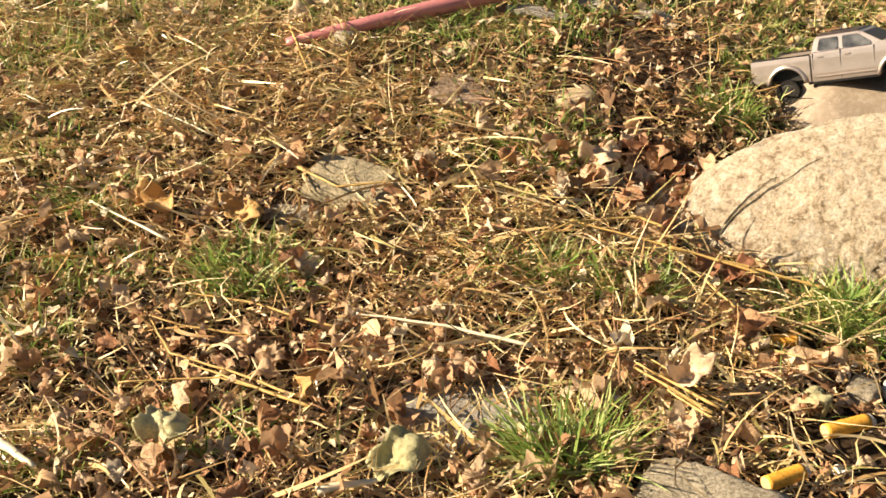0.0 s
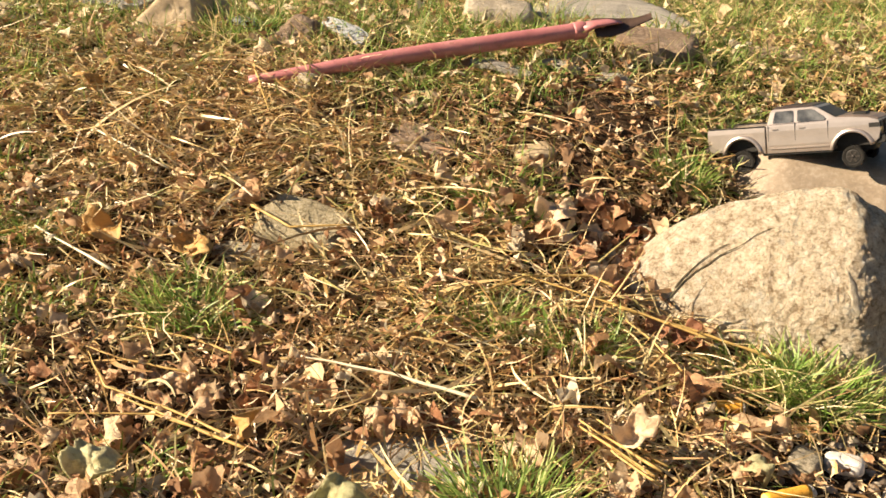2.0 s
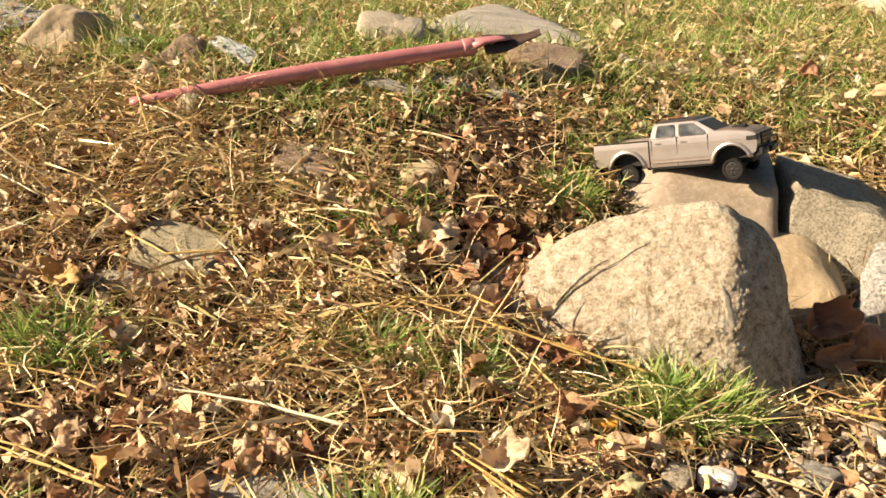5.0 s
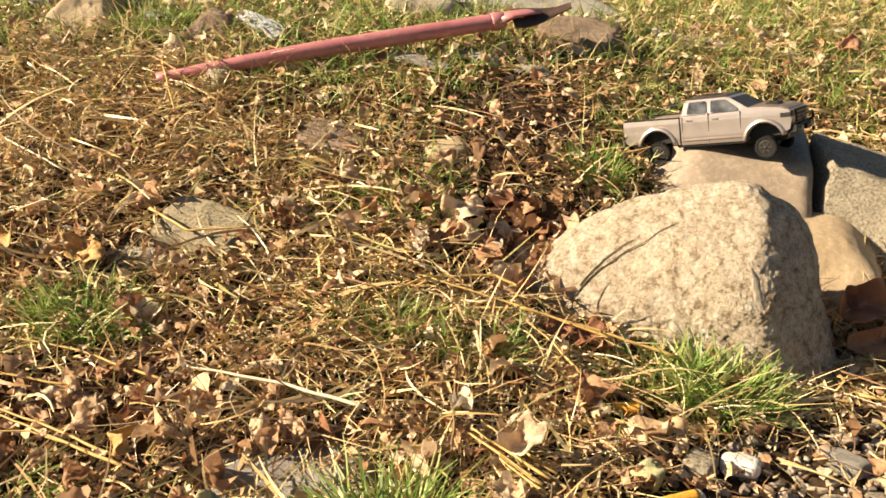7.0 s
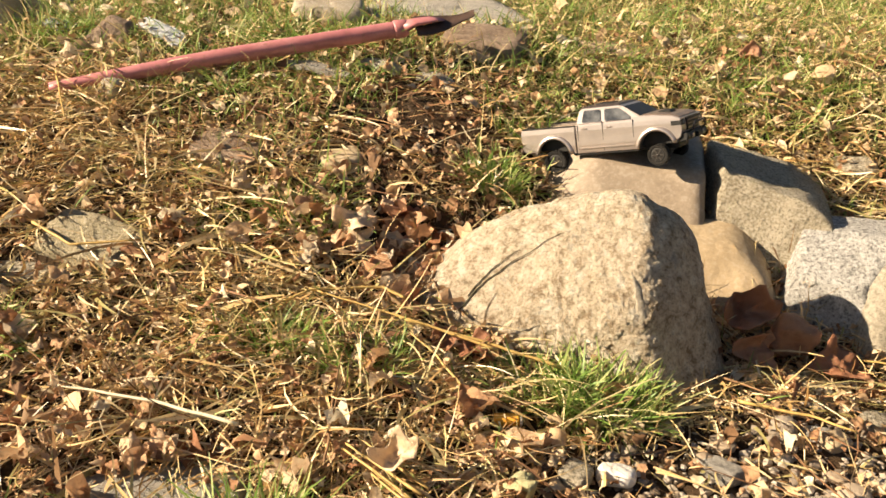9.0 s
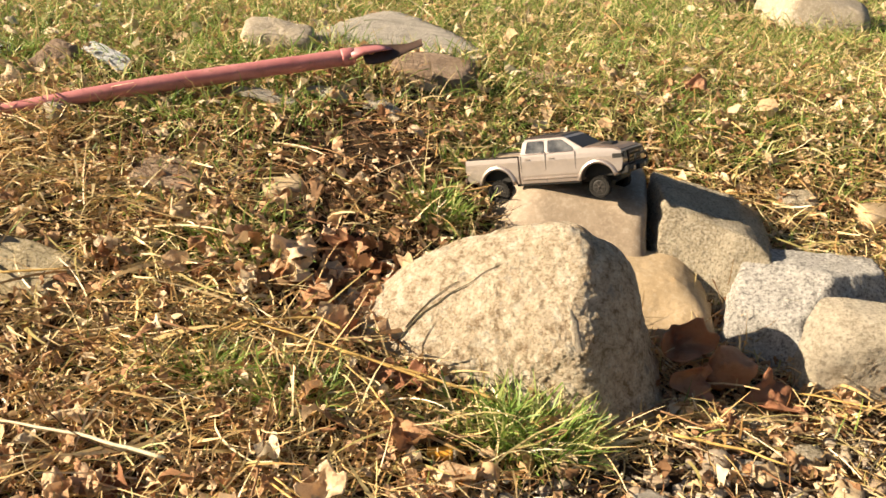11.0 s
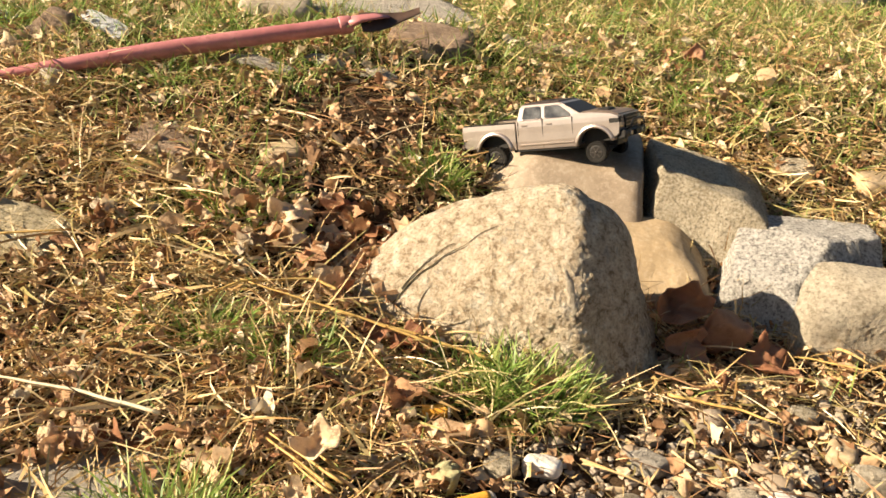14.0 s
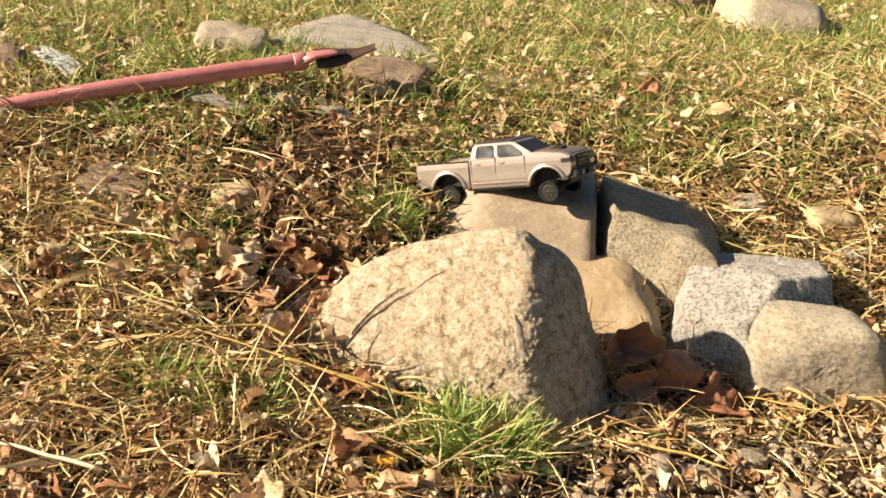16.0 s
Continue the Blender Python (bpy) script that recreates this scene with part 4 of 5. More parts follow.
tuft_at((0.201, 0.537, 0.006), .030, 700, .041, "bright green grass tuft before a boulder")
tuft_at((0.168, 0.543, 0.011), .030, 380, .036, "green and yellow grass at a boulder's foot")
tuft_at((0.034, 0.399, -0.003), .026, 560, .046, "bright green grass tuft beside a flat stone")
tuft_at((-0.175, 0.530, 0.023), .032, 620, .036, "green grass tuft in brown leaf litter")
tuft_at((-0.311, 0.587, 0.039), .034, 420, .026, "green grass tuft on the bank")
tuft_at((-0.160, 0.397, -0.003), .030, 200, .026, "thin green grass in leaf litter")
tuft_at((-0.292, 0.453, 0.004), .035, 260, .026, "green grass among litter")
tuft_at((-0.227, 0.360, -0.003), .030, 180, .024, "thin green grass among brown leaves")
tuft_at((0.006, 0.549, 0.028), .026, 240, .028, "dark green shoots in straw")
tuft_at((0.061, 0.539, 0.024), .026, 280, .028, "dark green shoots in straw beside a boulder")
tuft_at((0.014, 0.549, 0.028), .020, 140, .026, "dark green shoots in straw")
tuft_at((0.125, 0.738, 0.075), .020, 460, .032, "bright green grass tuft beside the toy truck")
tuft_at((0.005, 0.664, 0.064), .034, 260, .030, "thin green grass above the hollow")
tuft_at((-0.018, 0.654, 0.063), .030, 180, .030, "thin green grass above the hollow")
tuft_at((0.175, 0.807, 0.092), .040, 360, .030, "green grass clump in the lawn")
tuft_at((0.150, 0.819, 0.101), .040, 300, .028, "green grass clump in the lawn")
tuft_at((-0.314, 0.513, 0.018), .040, 300, .026, "green grass among litter on the bank")
tuft_at((-0.268, 0.522, 0.020), .030, 200, .024, "green grass beside brown leaves")
tuft_at((-0.383, 0.644, 0.059), .045, 300, .028, "green grass clump on the bank")
tuft_at((-0.448, 0.767, 0.103), .050, 300, .030, "green lawn grass at the bank's top")
tuft_at((-0.176, 0.520, 0.019), .016, 110, .022, "small green shoots in litter")
for k in range(6):
    tuft(-.19 + .045 * k, .772 + .0165 * k, .016, 46, .030, "thin grass growing along a pink pipe")
tuft(-.06, .93, .06, 500, .036, "tall green grass by the pale stone")
tuft(-.27, .885, .04, 360, .032, "green grass between small rocks")
tuft(.355, .87, .05, 360, .030, "green grass clump behind stones")

# crumbs of leaf and bark, twigs
def leaf_bits(name, x, y, z, size, lean, mat, label, sides=9, seeds=24):
    """Many small torn and curled leaf pieces in one mesh, each from one of a few dozen outlines."""
    n = len(x)
    outlines = []
    for k in range(seeds):
        a = np.arange(sides) * 2 * np.pi / sides + rng.normal(0, 0.14, sides)
        r = rng.uniform(0.62, 1.05, sides) * (1 + 0.25 * np.cos(rng.integers(2, 5) * a + rng.uniform(0, 6)))
        narrow, curl, ph = rng.uniform(0.35, 0.95), rng.normal(0, 0.95), rng.uniform(0, 6.28)
        rings = [np.zeros((1, 3))]
        for f in (0.55, 1.0):
            px, py = np.cos(a) * r * f, np.sin(a) * r * f * narrow
            along = px * np.cos(ph) + py * np.sin(ph)
            rings.append(np.stack([px, py, curl * along ** 2 + rng.normal(0, 0.15, sides)], 1))
        outlines.append(np.concatenate(rings))
    shapes = np.array(outlines)[rng.integers(0, seeds, n)] * (size * 0.5)[:, None, None]
    for axis, ang in ((0, rng.normal(0, lean, n)), (1, rng.normal(0, lean, n)), (2, rng.uniform(0, 2 * np.pi, n))):
        p, q = [(1, 2), (2, 0), (0, 1)][axis]
        c, d = np.cos(ang)[:, None], np.sin(ang)[:, None]
        shapes[..., p], shapes[..., q] = shapes[..., p] * c - shapes[..., q] * d, shapes[..., p] * d + shapes[..., q] * c
    shapes += np.stack([x, y, z], 1)[:, None]
    tris = []
    for k in range(sides):
        m = (k + 1) % sides
        tris += [(0, 1 + k, 1 + m), (1 + k, 1 + sides + k, 1 + sides + m), (1 + k, 1 + sides + m, 1 + m)]
    F = np.array(tris)[None] + np.arange(n)[:, None, None] * (2 * sides + 1)
    return bulk(name, shapes.reshape(-1, 3), F.reshape(-1, 3), mat, label)


x, y = scatter(34000, -0.6, 0.95, 0.32, 1.15, lambda x, y: np.clip(1.0 - 0.6 * np.clip((y - 0.72) / 0.2, 0, 1), 0, 1) * (1 - 0.55 * gravel(x, y)) * (1 - 0.8 * blob(x, y, .20, .40, .07, .05)) * np.clip(0.25 + 1.1 * patchy(x, y, 16, 44), 0, 1), 0.97)
n = len(x)
leaf_bits("leaf_crumbs", x, y, lying(x, y, 0.014), rng.gamma(3.0, 0.0024, n).clip(0.002, 0.015), 0.55, M_CRUMB, "crumbled brown leaf fragments on soil")
x, y = scatter(9000, -0.7, 1.1, 0.80, 1.6, lambda x, y: np.clip(0.10 + 0.6 * (patchy(x, y, 10, 52) - 0.35) + 0.5 * blob(x, y, .28, .86, .12, .06), 0, 1), 0.97)
n = len(x)
leaf_bits("leaf_scraps", x, y, height(x, y) + rng.uniform(0.006, 0.020, n), rng.gamma(3.0, 0.0036, n).clip(0.004, 0.020), 0.5, M_SCRAP, "pale dry leaf scraps caught in the lawn")
x, y = scatter(11000, -0.55, 0.8, 0.34, 0.95, lambda x, y: np.clip(0.22 + 0.9 * blob(x, y, .0, .77, .16, .06), 0, 1) * (1 - 0.3 * gravel(x, y)), 0.98)
n = len(x)
ribbons("twigs", x, y, lying(x, y, 0.010), rng.uniform(0, 2 * np.pi, n), rng.normal(0.1, 0.2, n), rng.gamma(3.0, 0.012, n).clip(0.012, 0.09), rng.uniform(0.0007, 0.0014, n), rng.normal(0.3, 0.3, n), rng.normal(0, 0.7, n), M_TWIGS, "fine brown twigs and stems in the litter", sections=6)

# whole dry leaves: the nearest are pieces of their own, the rest one mass
litter = tagged(new("leaf_litter"), "brown curled autumn leaves strewn over the bank", "leaf litter", kind="structure")
w_leaf = lambda x, y: (1 - 0.9 * gravel(x, y)) * (1 - 0.8 * blob(x, y, .20, .40, .07, .05)) * np.clip(0.12 + 0.60 * patchy(x, y, 9, 12) * np.clip((0.80 - y) / 0.16, 0.22, 1) + 0.9 * blob(x, y, .075, .65, .065, .05) + 0.42 * blob(x, y, -.15, .45, .16, .07) + 0.25 * blob(x, y, -.01, .785, .16, .06) + 0.45 * blob(x, y, .10, .47, .1, .05) - 0.45 * blob(x, y, -.02, .55, .13, .055) - 0.5 * blob(x, y, .19, .535, .04, .03) - 0.4 * blob(x, y, -.24, .73, .14, .08), 0, 1)
x, y = scatter(14000, -0.6, 0.95, 0.32, 1.2, w_leaf, 1.0)
n = len(x)
sizes = rng.gamma(3.2, 0.0033, n).clip(0.006, 0.023) * np.where(y > 0.69, 0.62, 1.0)
tip, tilt, spin = rng.normal(0.08, 0.5, n), rng.normal(-0.08, 0.5, n), rng.uniform(0, 2 * np.pi, n)
zz = height(x, y) + 0.004 + rng.uniform(0, 0.013, n)
near = (x > -0.25) & (x < 0.3) & (y < 0.70)
singles = np.flatnonzero(near & (sizes > 0.0120))[:240]
SHARED = []
for v, fc in SHAPES:
    me = bpy.data.meshes.new("leaf")
    me.from_pydata(v, [], fc)
    me.polygons.foreach_set("use_smooth", [True] * len(me.polygons))
    me.materials.append(M_LEAF)
    SHARED.append(me)
for i in singles:
    ob = new("leaf", SHARED[i % len(SHARED)])
    ob.parent = litter
    ob.matrix_basis = Matrix.Translation((x[i], y[i], zz[i])) @ Euler((tip[i], tilt[i], spin[i])).to_matrix().to_4x4() @ Matrix.Scale(sizes[i], 4)
rest = np.ones(n, bool)
rest[singles] = False
mass = leaf_bits("leaf_mass", x[rest], y[rest], zz[rest], sizes[rest] * 1.05, 0.6, M_LITTER, "smaller curled brown leaves", 13, 48)
mass.parent = litter
del mass["category"]
# the deep drift of big leaves in the hollow beside the tall boulder
drift = np.random.default_rng(77)
for i in range(58):
    px, py = .072 + drift.normal(0, .032), .648 + drift.normal(0, .026)
    if ((px - .190) / .080) ** 2 + ((py - .627) / .044) ** 2 < 1:
        continue
    ob = new("leaf", SHARED[i % len(SHARED)])
    ob.parent = litter
    ob.matrix_basis = Matrix.Translation((px, py, float(height(np.array([px]), np.array([py]))[0]) + drift.uniform(.006, .013))) @ Euler((drift.normal(.25, .5), drift.normal(0, .5), drift.uniform(0, 6.28))).to_matrix().to_4x4() @ Matrix.Scale(drift.uniform(.016, .027), 4)
    if i % 4 == 0:
        ob.material_slots[0].link = "OBJECT"
        ob.material_slots[0].material = M_LEAF_RED

# ---- gravel ----
M_PEBBLE = bpy.data.materials.new("pebbles")
M_PEBBLE.use_nodes = True
nt = M_PEBBLE.node_tree
b = nt.nodes["Principled BSDF"]
b.inputs["Roughness"].default_value = 0.75
col = ramp(nt, nt.nodes.new("ShaderNodeObjectInfo").outputs["Random"], [(0.0, (0.24, 0.185, 0.135)), (0.3, (0.40, 0.31, 0.22)), (0.55, (0.50, 0.385, 0.265)), (0.8, (0.34, 0.285, 0.225)), (0.92, (0.62, 0.54, 0.44)), (1.0, (0.72, 0.66, 0.57))])
nt.links.new(mixed(nt, 0.6, col, ramp(nt, noise_tex(nt, 3.0, 8, 0.75), [(0.35, (0.5, 0.48, 0.45)), (0.65, (1, 1, 1))]), "MULTIPLY"), b.inputs["Base Color"])
bumped(nt, b, noise_tex(nt, 9, 8, 0.7), 0.3, 0.05)
M_GRAVEL, nt, b = material("fine_gravel", 0.85, spec=0.25)
nt.links.new(mixed(nt, 0.6, ramp(nt, nt.nodes.new("ShaderNodeNewGeometry").outputs["Random Per Island"], [(0.0, (0.13, 0.10, 0.075)), (0.4, (0.30, 0.25, 0.20)), (0.75, (0.46, 0.39, 0.30)), (1.0, (0.60, 0.54, 0.46))]), ramp(nt, noise_tex(nt, 350, 6, 0.7), [(0.35, (0.5, 0.48, 0.45)), (0.65, (1, 1, 1))]), "MULTIPLY"), b.inputs["Base Color"])


def pebble_shape(seed, flat):
    bm = bmesh.new()
    bmesh.ops.create_icosphere(bm, subdivisions=2, radius=1.0)
    o = Vector((seed * 2.3, seed, 0))
    for v in bm.verts:
        v.co *= 1 + 0.42 * noise.noise(v.co * 0.9 + o) + 0.12 * noise.noise(v.co * 2.6 + o)
        v.co.z *= flat
    return bm


gravel_bed = tagged(new("gravel_bed"), "grey and tan pebbles strewn on bare dark soil", "gravel", kind="structure")
PEBBLES = []
for s in range(8):
    bm = pebble_shape(s, 0.5 + 0.05 * s)
    me = bpy.data.meshes.new("pebble")
    bm.to_mesh(me)
    bm.free()
    me.polygons.foreach_set("use_smooth", [s % 3 > 0] * len(me.polygons))
    me.materials.append(M_PEBBLE)
    PEBBLES.append(me)
x, y = scatter(2400, 0.13, 0.62, 0.34, 0.64, lambda x, y: gravel(x, y) ** 0.7, 1.05)
for i in range(min(240, len(x))):
    s = float(rng.gamma(3.0, 0.0011))
    s = min(max(s, 0.0018), 0.0095)
    ob = new("pebble", PEBBLES[i % 8])
    ob.parent = gravel_bed
    ob.matrix_basis = pose(x[i], y[i], float(height(x[i:i + 1], y[i:i + 1])[0]) + s * .25, *rng.uniform(-25, 25, 2), rng.uniform(0, 360)) @ Matrix.Diagonal((s * rng.uniform(1, 1.6), s, s, 1))
x, y = scatter(11000, 0.10, 0.75, 0.32, 0.68, lambda x, y: np.clip(gravel(x, y) + 0.03, 0, 1), 1.02)
ico = pebble_shape(50, 0.7)
bmesh.ops.triangulate(ico, faces=ico.faces)
small = bmesh.new()
bmesh.ops.create_icosphere(small, subdivisions=1, radius=1.0)
base_v = np.array([v.co * (1 + .25 * noise.noise(v.co * 1.3)) for v in small.verts])
base_f = np.array([[v.index for v in f.verts] for f in small.faces])
ico.free(), small.free()
n = len(x)
s = rng.gamma(2.0, 0.0007, n).clip(0.0005, 0.004)
a = rng.uniform(0, 2 * np.pi, n)
bx = base_v[None] * np.stack([s * rng.uniform(.9, 1.6, n), s, s * rng.uniform(.5, .9, n)], 1)[:, None]
V = np.stack([bx[..., 0] * np.cos(a)[:, None] - bx[..., 1] * np.sin(a)[:, None] + x[:, None], bx[..., 0] * np.sin(a)[:, None] + bx[..., 1] * np.cos(a)[:, None] + y[:, None], bx[..., 2] + (height(x, y) + s * .3)[:, None]], -1)
grit = bulk("fine_gravel", V.reshape(-1, 3), (base_f[None] + np.arange(n)[:, None, None] * len(base_v)).reshape(-1, 3), M_GRAVEL, "fine grit between the pebbles", None, False)

# pebbles that stand out
M_WHITE = stone("white_quartz", [(0.3, (0.74, 0.70, 0.64)), (0.7, (0.86, 0.84, 0.80))], 60, 300, 0.1, rough=0.6, bump=0.3)
G_PEB = "larger pebbles on the gravel"
for (px, py, pz), half, mat, label, seed in (
        ((0.204, 0.482, 0.002), (.0100, .007, .0045), M_WHITE, "bright white pebble on dark soil", 58), ((0.261, 0.497, -0.000), (.012, .008, .005), M_SLATE, "flat grey pebble on gravel", 62),
        ((0.322, 0.539, 0.001), (.009, .007, .005), M_SLATE, "grey pebble under a straw", 63), ((0.330, 0.532, 0.001), (.008, .007, .006), M_TAN, "rounded tan pebble on gravel", 64),
        ((0.182, 0.476, 0.002), (.009, .008, .006), M_GRIT, "grey speckled pebble beside a white one", 65), ((0.306, 0.465, -0.000), (.010, .008, .006), M_CREAM, "rounded cream pebble on gravel", 66),
        ((0.326, 0.467, -0.000), (.008, .007, .006), M_WHITE, "white rounded pebble on gravel", 67), ((0.345, 0.493, -0.000), (.007, .006, .005), M_CREAM, "pale pebble on gravel", 68),
        ((0.359, 0.556, 0.002), (.009, .008, .006), M_GRIT, "grey pebble by the stones", 69), ((0.372, 0.522, 0.000), (.010, .008, .006), M_TAN, "tan pebble on gravel", 70),
        ((0.268, 0.462, -0.000), (.007, .006, .005), M_GRIT, "small grey pebble on gravel", 71), ((0.161, 0.411, -0.002), (.0045, .0035, .003), M_WHITE, "tiny white pebble by a cigarette butt", 72),
        ((0.379, 0.496, -0.000), (.011, .008, .007), M_CREAM, "pale stone on gravel", 73), ((0.339, 0.593, -0.002), (.009, .006, .005), M_CREAM, "pale flat pebble before the stones", 74),
        ((-0.179, 0.788, 0.110), (.009, .008, .009), M_PALE, "pale round stone below a pink pipe", 75), ((0.247, 0.454, -0.000), (.009, .007, .005), M_GRIT, "grey pebble on gravel", 76)):
    c = (px, py, pz - .010 + half[2] * .6)
    rock("pebble", c, block(c, half, seed * 37 % 180, (6, 4)), mat, label, 4.5, 0.0004, seed, 4, 0.3, "pebble", G_PEB)

# ---- the toy pickup truck, built in millimetres, nose along +x ----
M_PAINT, nt, b = material("champagne_paint", 0.30, 0.75, 0.5)
nt.links.new(ramp(nt, noise_tex(nt, 90, 7, 0.7), [(0.3, (0.48, 0.42, 0.39)), (0.6, (0.56, 0.49, 0.455)), (0.8, (0.51, 0.44, 0.405))]), b.inputs["Base Color"])
bumped(nt, b, noise_tex(nt, 700, 4, 0.6), 0.06, 0.0003)
M_TRIM = plain("black_plastic", (0.018, 0.017, 0.016), 0.55, vary=0.4, scale=400)
M_ROOF = plain("dark_brown_roof", (0.050, 0.036, 0.033), 0.38, vary=0.3, scale=160)
M_HOOD = plain("brown_hood", (0.20, 0.15, 0.125), 0.36, metal=0.3, vary=0.2, scale=160)
M_RUBBER = plain("dusty_rubber", (0.016, 0.0145, 0.013), 0.9, vary=0.5, scale=500, bump=0.4)
M_CHROME = plain("worn_metal", (0.55, 0.52, 0.48), 0.3, metal=1.0, vary=0.2, scale=400)
# dark tint; the greyer blotches are reflections painted into the colour
M_PANE, nt, b = material("tinted_pane_sheen", 0.10, spec=0.7)
nt.links.new(ramp(nt, noise_tex(nt, 120, 4, 0.6), [(0.35, (0.03, 0.032, 0.036)), (0.7, (0.16, 0.165, 0.17))]), b.inputs["Base Color"])
M_SPOKE = plain("dark_spoke", (0.035, 0.03, 0.027), 0.5, vary=0.3)
M_SCREEN = plain("dark_screen", (0.020, 0.017, 0.018), 0.3, spec=0.12, vary=0.3, bump=0)
M_LAMP, nt, b = material("lamp_lens", 0.1, spec=0.6)
b.inputs["Base Color"].default_value = (0.30, 0.29, 0.28, 1)
M_RED = plain("red_lens", (0.35, 0.02, 0.015), 0.15, vary=0.1)
MM = 0.001


def shell(bm, bevel=0.0, segments=2):
    """Millimetres to metres, edges rounded, normals outward."""
    if bevel:
        bmesh.ops.recalc_face_normals(bm, faces=bm.faces)
        edges = [e for e in bm.edges if len(e.link_faces) == 2 and e.calc_face_angle(0) > 0.45]
        bmesh.ops.bevel(bm, geom=edges, offset=bevel, segments=segments, affect="EDGES", clamp_overlap=True)
    bmesh.ops.recalc_face_normals(bm, faces=bm.faces)
    for v in bm.verts:
        v.co *= MM
    return bm


def prism(poly, y0, y1, bevel=0.0, lean=None, cuts=()):
    """A side outline (x, z) drawn out from y0 to y1; lean(x, y, z) moves the finished corners."""
    bm = bmesh.new()
    a = [bm.verts.new((x, y0, z)) for x, z in poly]
    c = [bm.verts.new((x, y1, z)) for x, z in poly]
    bm.faces.new(a)
    bm.faces.new(list(reversed(c)))
    for i in range(len(poly)):
        j = (i + 1) % len(poly)
        bm.faces.new((a[i], c[i], c[j], a[j]))
    for z in cuts:
        bmesh.ops.bisect_plane(bm, geom=bm.verts[:] + bm.edges[:] + bm.faces[:], dist=1e-4, plane_co=(0, 0, z), plane_no=(0, 0, 1))
    if lean:
        for v in bm.verts:
            v.co = Vector(lean(*v.co))
    return shell(bm, bevel)


def arch(cx, cz, r, a0=180.0, a1=0.0, n=12):
    return [(cx + r * math.cos(radians(a0 + (a1 - a0) * i / n)), cz + r * math.sin(radians(a0 + (a1 - a0) * i / n))) for i in range(n + 1)]


def tuck(x, y, z):
    """Sides that lean in a little towards the top."""
    s = 1 - 0.0015 * (z - 16)
    return x, y * s, z


def creased(x, y, z):
    """Body sides in cross-section: tucked-in sill, swelling lower flank, upright doors, shoulder that leans in."""
    return x, y * float(np.interp(z, (10, 15, 18.5, 24, 29.5, 33, 38), (0.985, 1.0, 1.006, 0.997, 0.992, 0.978, 0.95))), z


def pane(pts, thick=0.4):
    """A thin solid pane from its corners."""
    bm = bmesh.new()
    pts = [Vector(p) for p in pts]
    nrm = (pts[1] - pts[0]).cross(pts[-1] - pts[0]).normalized() * thick
    a, c = [bm.verts.new(p) for p in pts], [bm.verts.new(p + nrm) for p in pts]
    bm.faces.new(list(reversed(a)))
    bm.faces.new(c)
    for i in range(len(pts)):
        j = (i + 1) % len(pts)
        bm.faces.new((a[i], a[j], c[j], c[i]))
    return shell(bm)


def lathe(profile, n=32):
    """A wheel part turned about the y axis from (radius, y) pairs."""
    bm = bmesh.new()
    rings = [[bm.verts.new((r * math.cos(2 * math.pi * k / n), y, r * math.sin(2 * math.pi * k / n))) for k in range(n)] for r, y in profile]
    for p, q in zip(rings, rings[1:]):
        for k in range(n):
            bm.faces.new((p[k], p[(k + 1) % n], q[(k + 1) % n], q[k]))
    bm.faces.new(rings[0])
    bm.faces.new(list(reversed(rings[-1])))
    return bm


def boxed(bm, x0, x1, y0, y1, z0, z1, m=None):
    vs = [bm.verts.new((m or Matrix()) @ Vector((x, y, z))) for x in (x0, x1) for y in (y0, y1) for z in (z0, z1)]
    for f in ((0, 1, 3, 2), (4, 6, 7, 5), (0, 4, 5, 1), (2, 3, 7, 6), (0, 2, 6, 4), (1, 5, 7, 3)):
        bm.faces.new([vs[i] for i in f])
    return bm


truck = tagged(new("toy_pickup_truck"), "champagne toy pickup truck with dark roof climbing onto a smooth boulder", "toy truck")
REAR, FRONT, HUB, AXLE = -40.0, 45.0, 11.0, 6.2
cab_side = [(-20, 12)] + [(30.8, 12)] + arch(FRONT, HUB, 14.6, 174, 12) + [(61.5, 17), (64.2, 19), (65.5, 25), (64.6, 32.4), (58, 34.8), (44, 36.4), (29, 37.2), (26, 35), (-20, 34.4)]
part("body", prism(cab_side, -26, 26, 0.5, creased, (15, 18.5, 24, 29.5, 33)), M_PAINT, truck, "champagne metallic body", smooth=False)
bed_side = [(-67, 17), (-66, 15)] + arch(REAR, HUB, 14.6, 165, 8) + [(-21, 12), (-21, 33), (-68, 33.6), (-68.5, 26)]
for y0, y1 in ((-26, -22.5), (22.5, 26)):
    part("bed_side", prism(bed_side, y0, y1, 0.5, creased, (18.5, 24, 29.5)), M_PAINT, truck)
part("bed_floor", prism([(-66, 22), (-21.6, 22), (-21.6, 24), (-66, 24)], -22.3, 22.3), M_TRIM, truck, "black bed liner")
part("bulkhead", prism([(-23.4, 24.2), (-21.4, 24.2), (-21.4, 33.2), (-23.4, 33.2)], -22.3, 22.3), M_TRIM, truck)
part("tailgate", prism([(-68.2, 17), (-66.2, 17), (-66.2, 32.6), (-68.2, 32.6)], -22.2, 22.2, 0.5), M_TRIM, truck, "black tailgate")
for s in (-1, 1):
    part("bed_rail", prism([(-67.5, 33.5), (-21.5, 33.0), (-21.5, 34.1), (-67.5, 34.6)], s * 23.9 - 1.6, s * 23.9 + 1.6, 0.4), M_TRIM, truck, "black bed rail")
    part("tail_light", boxed(bmesh.new(), -69.0, -67.4, s * 24.3 - 1.5, s * 24.3 + 1.5, 22, 31), M_RED, truck, "red tail light")
    truck.children[-1].data.transform(Matrix.Scale(MM, 4))
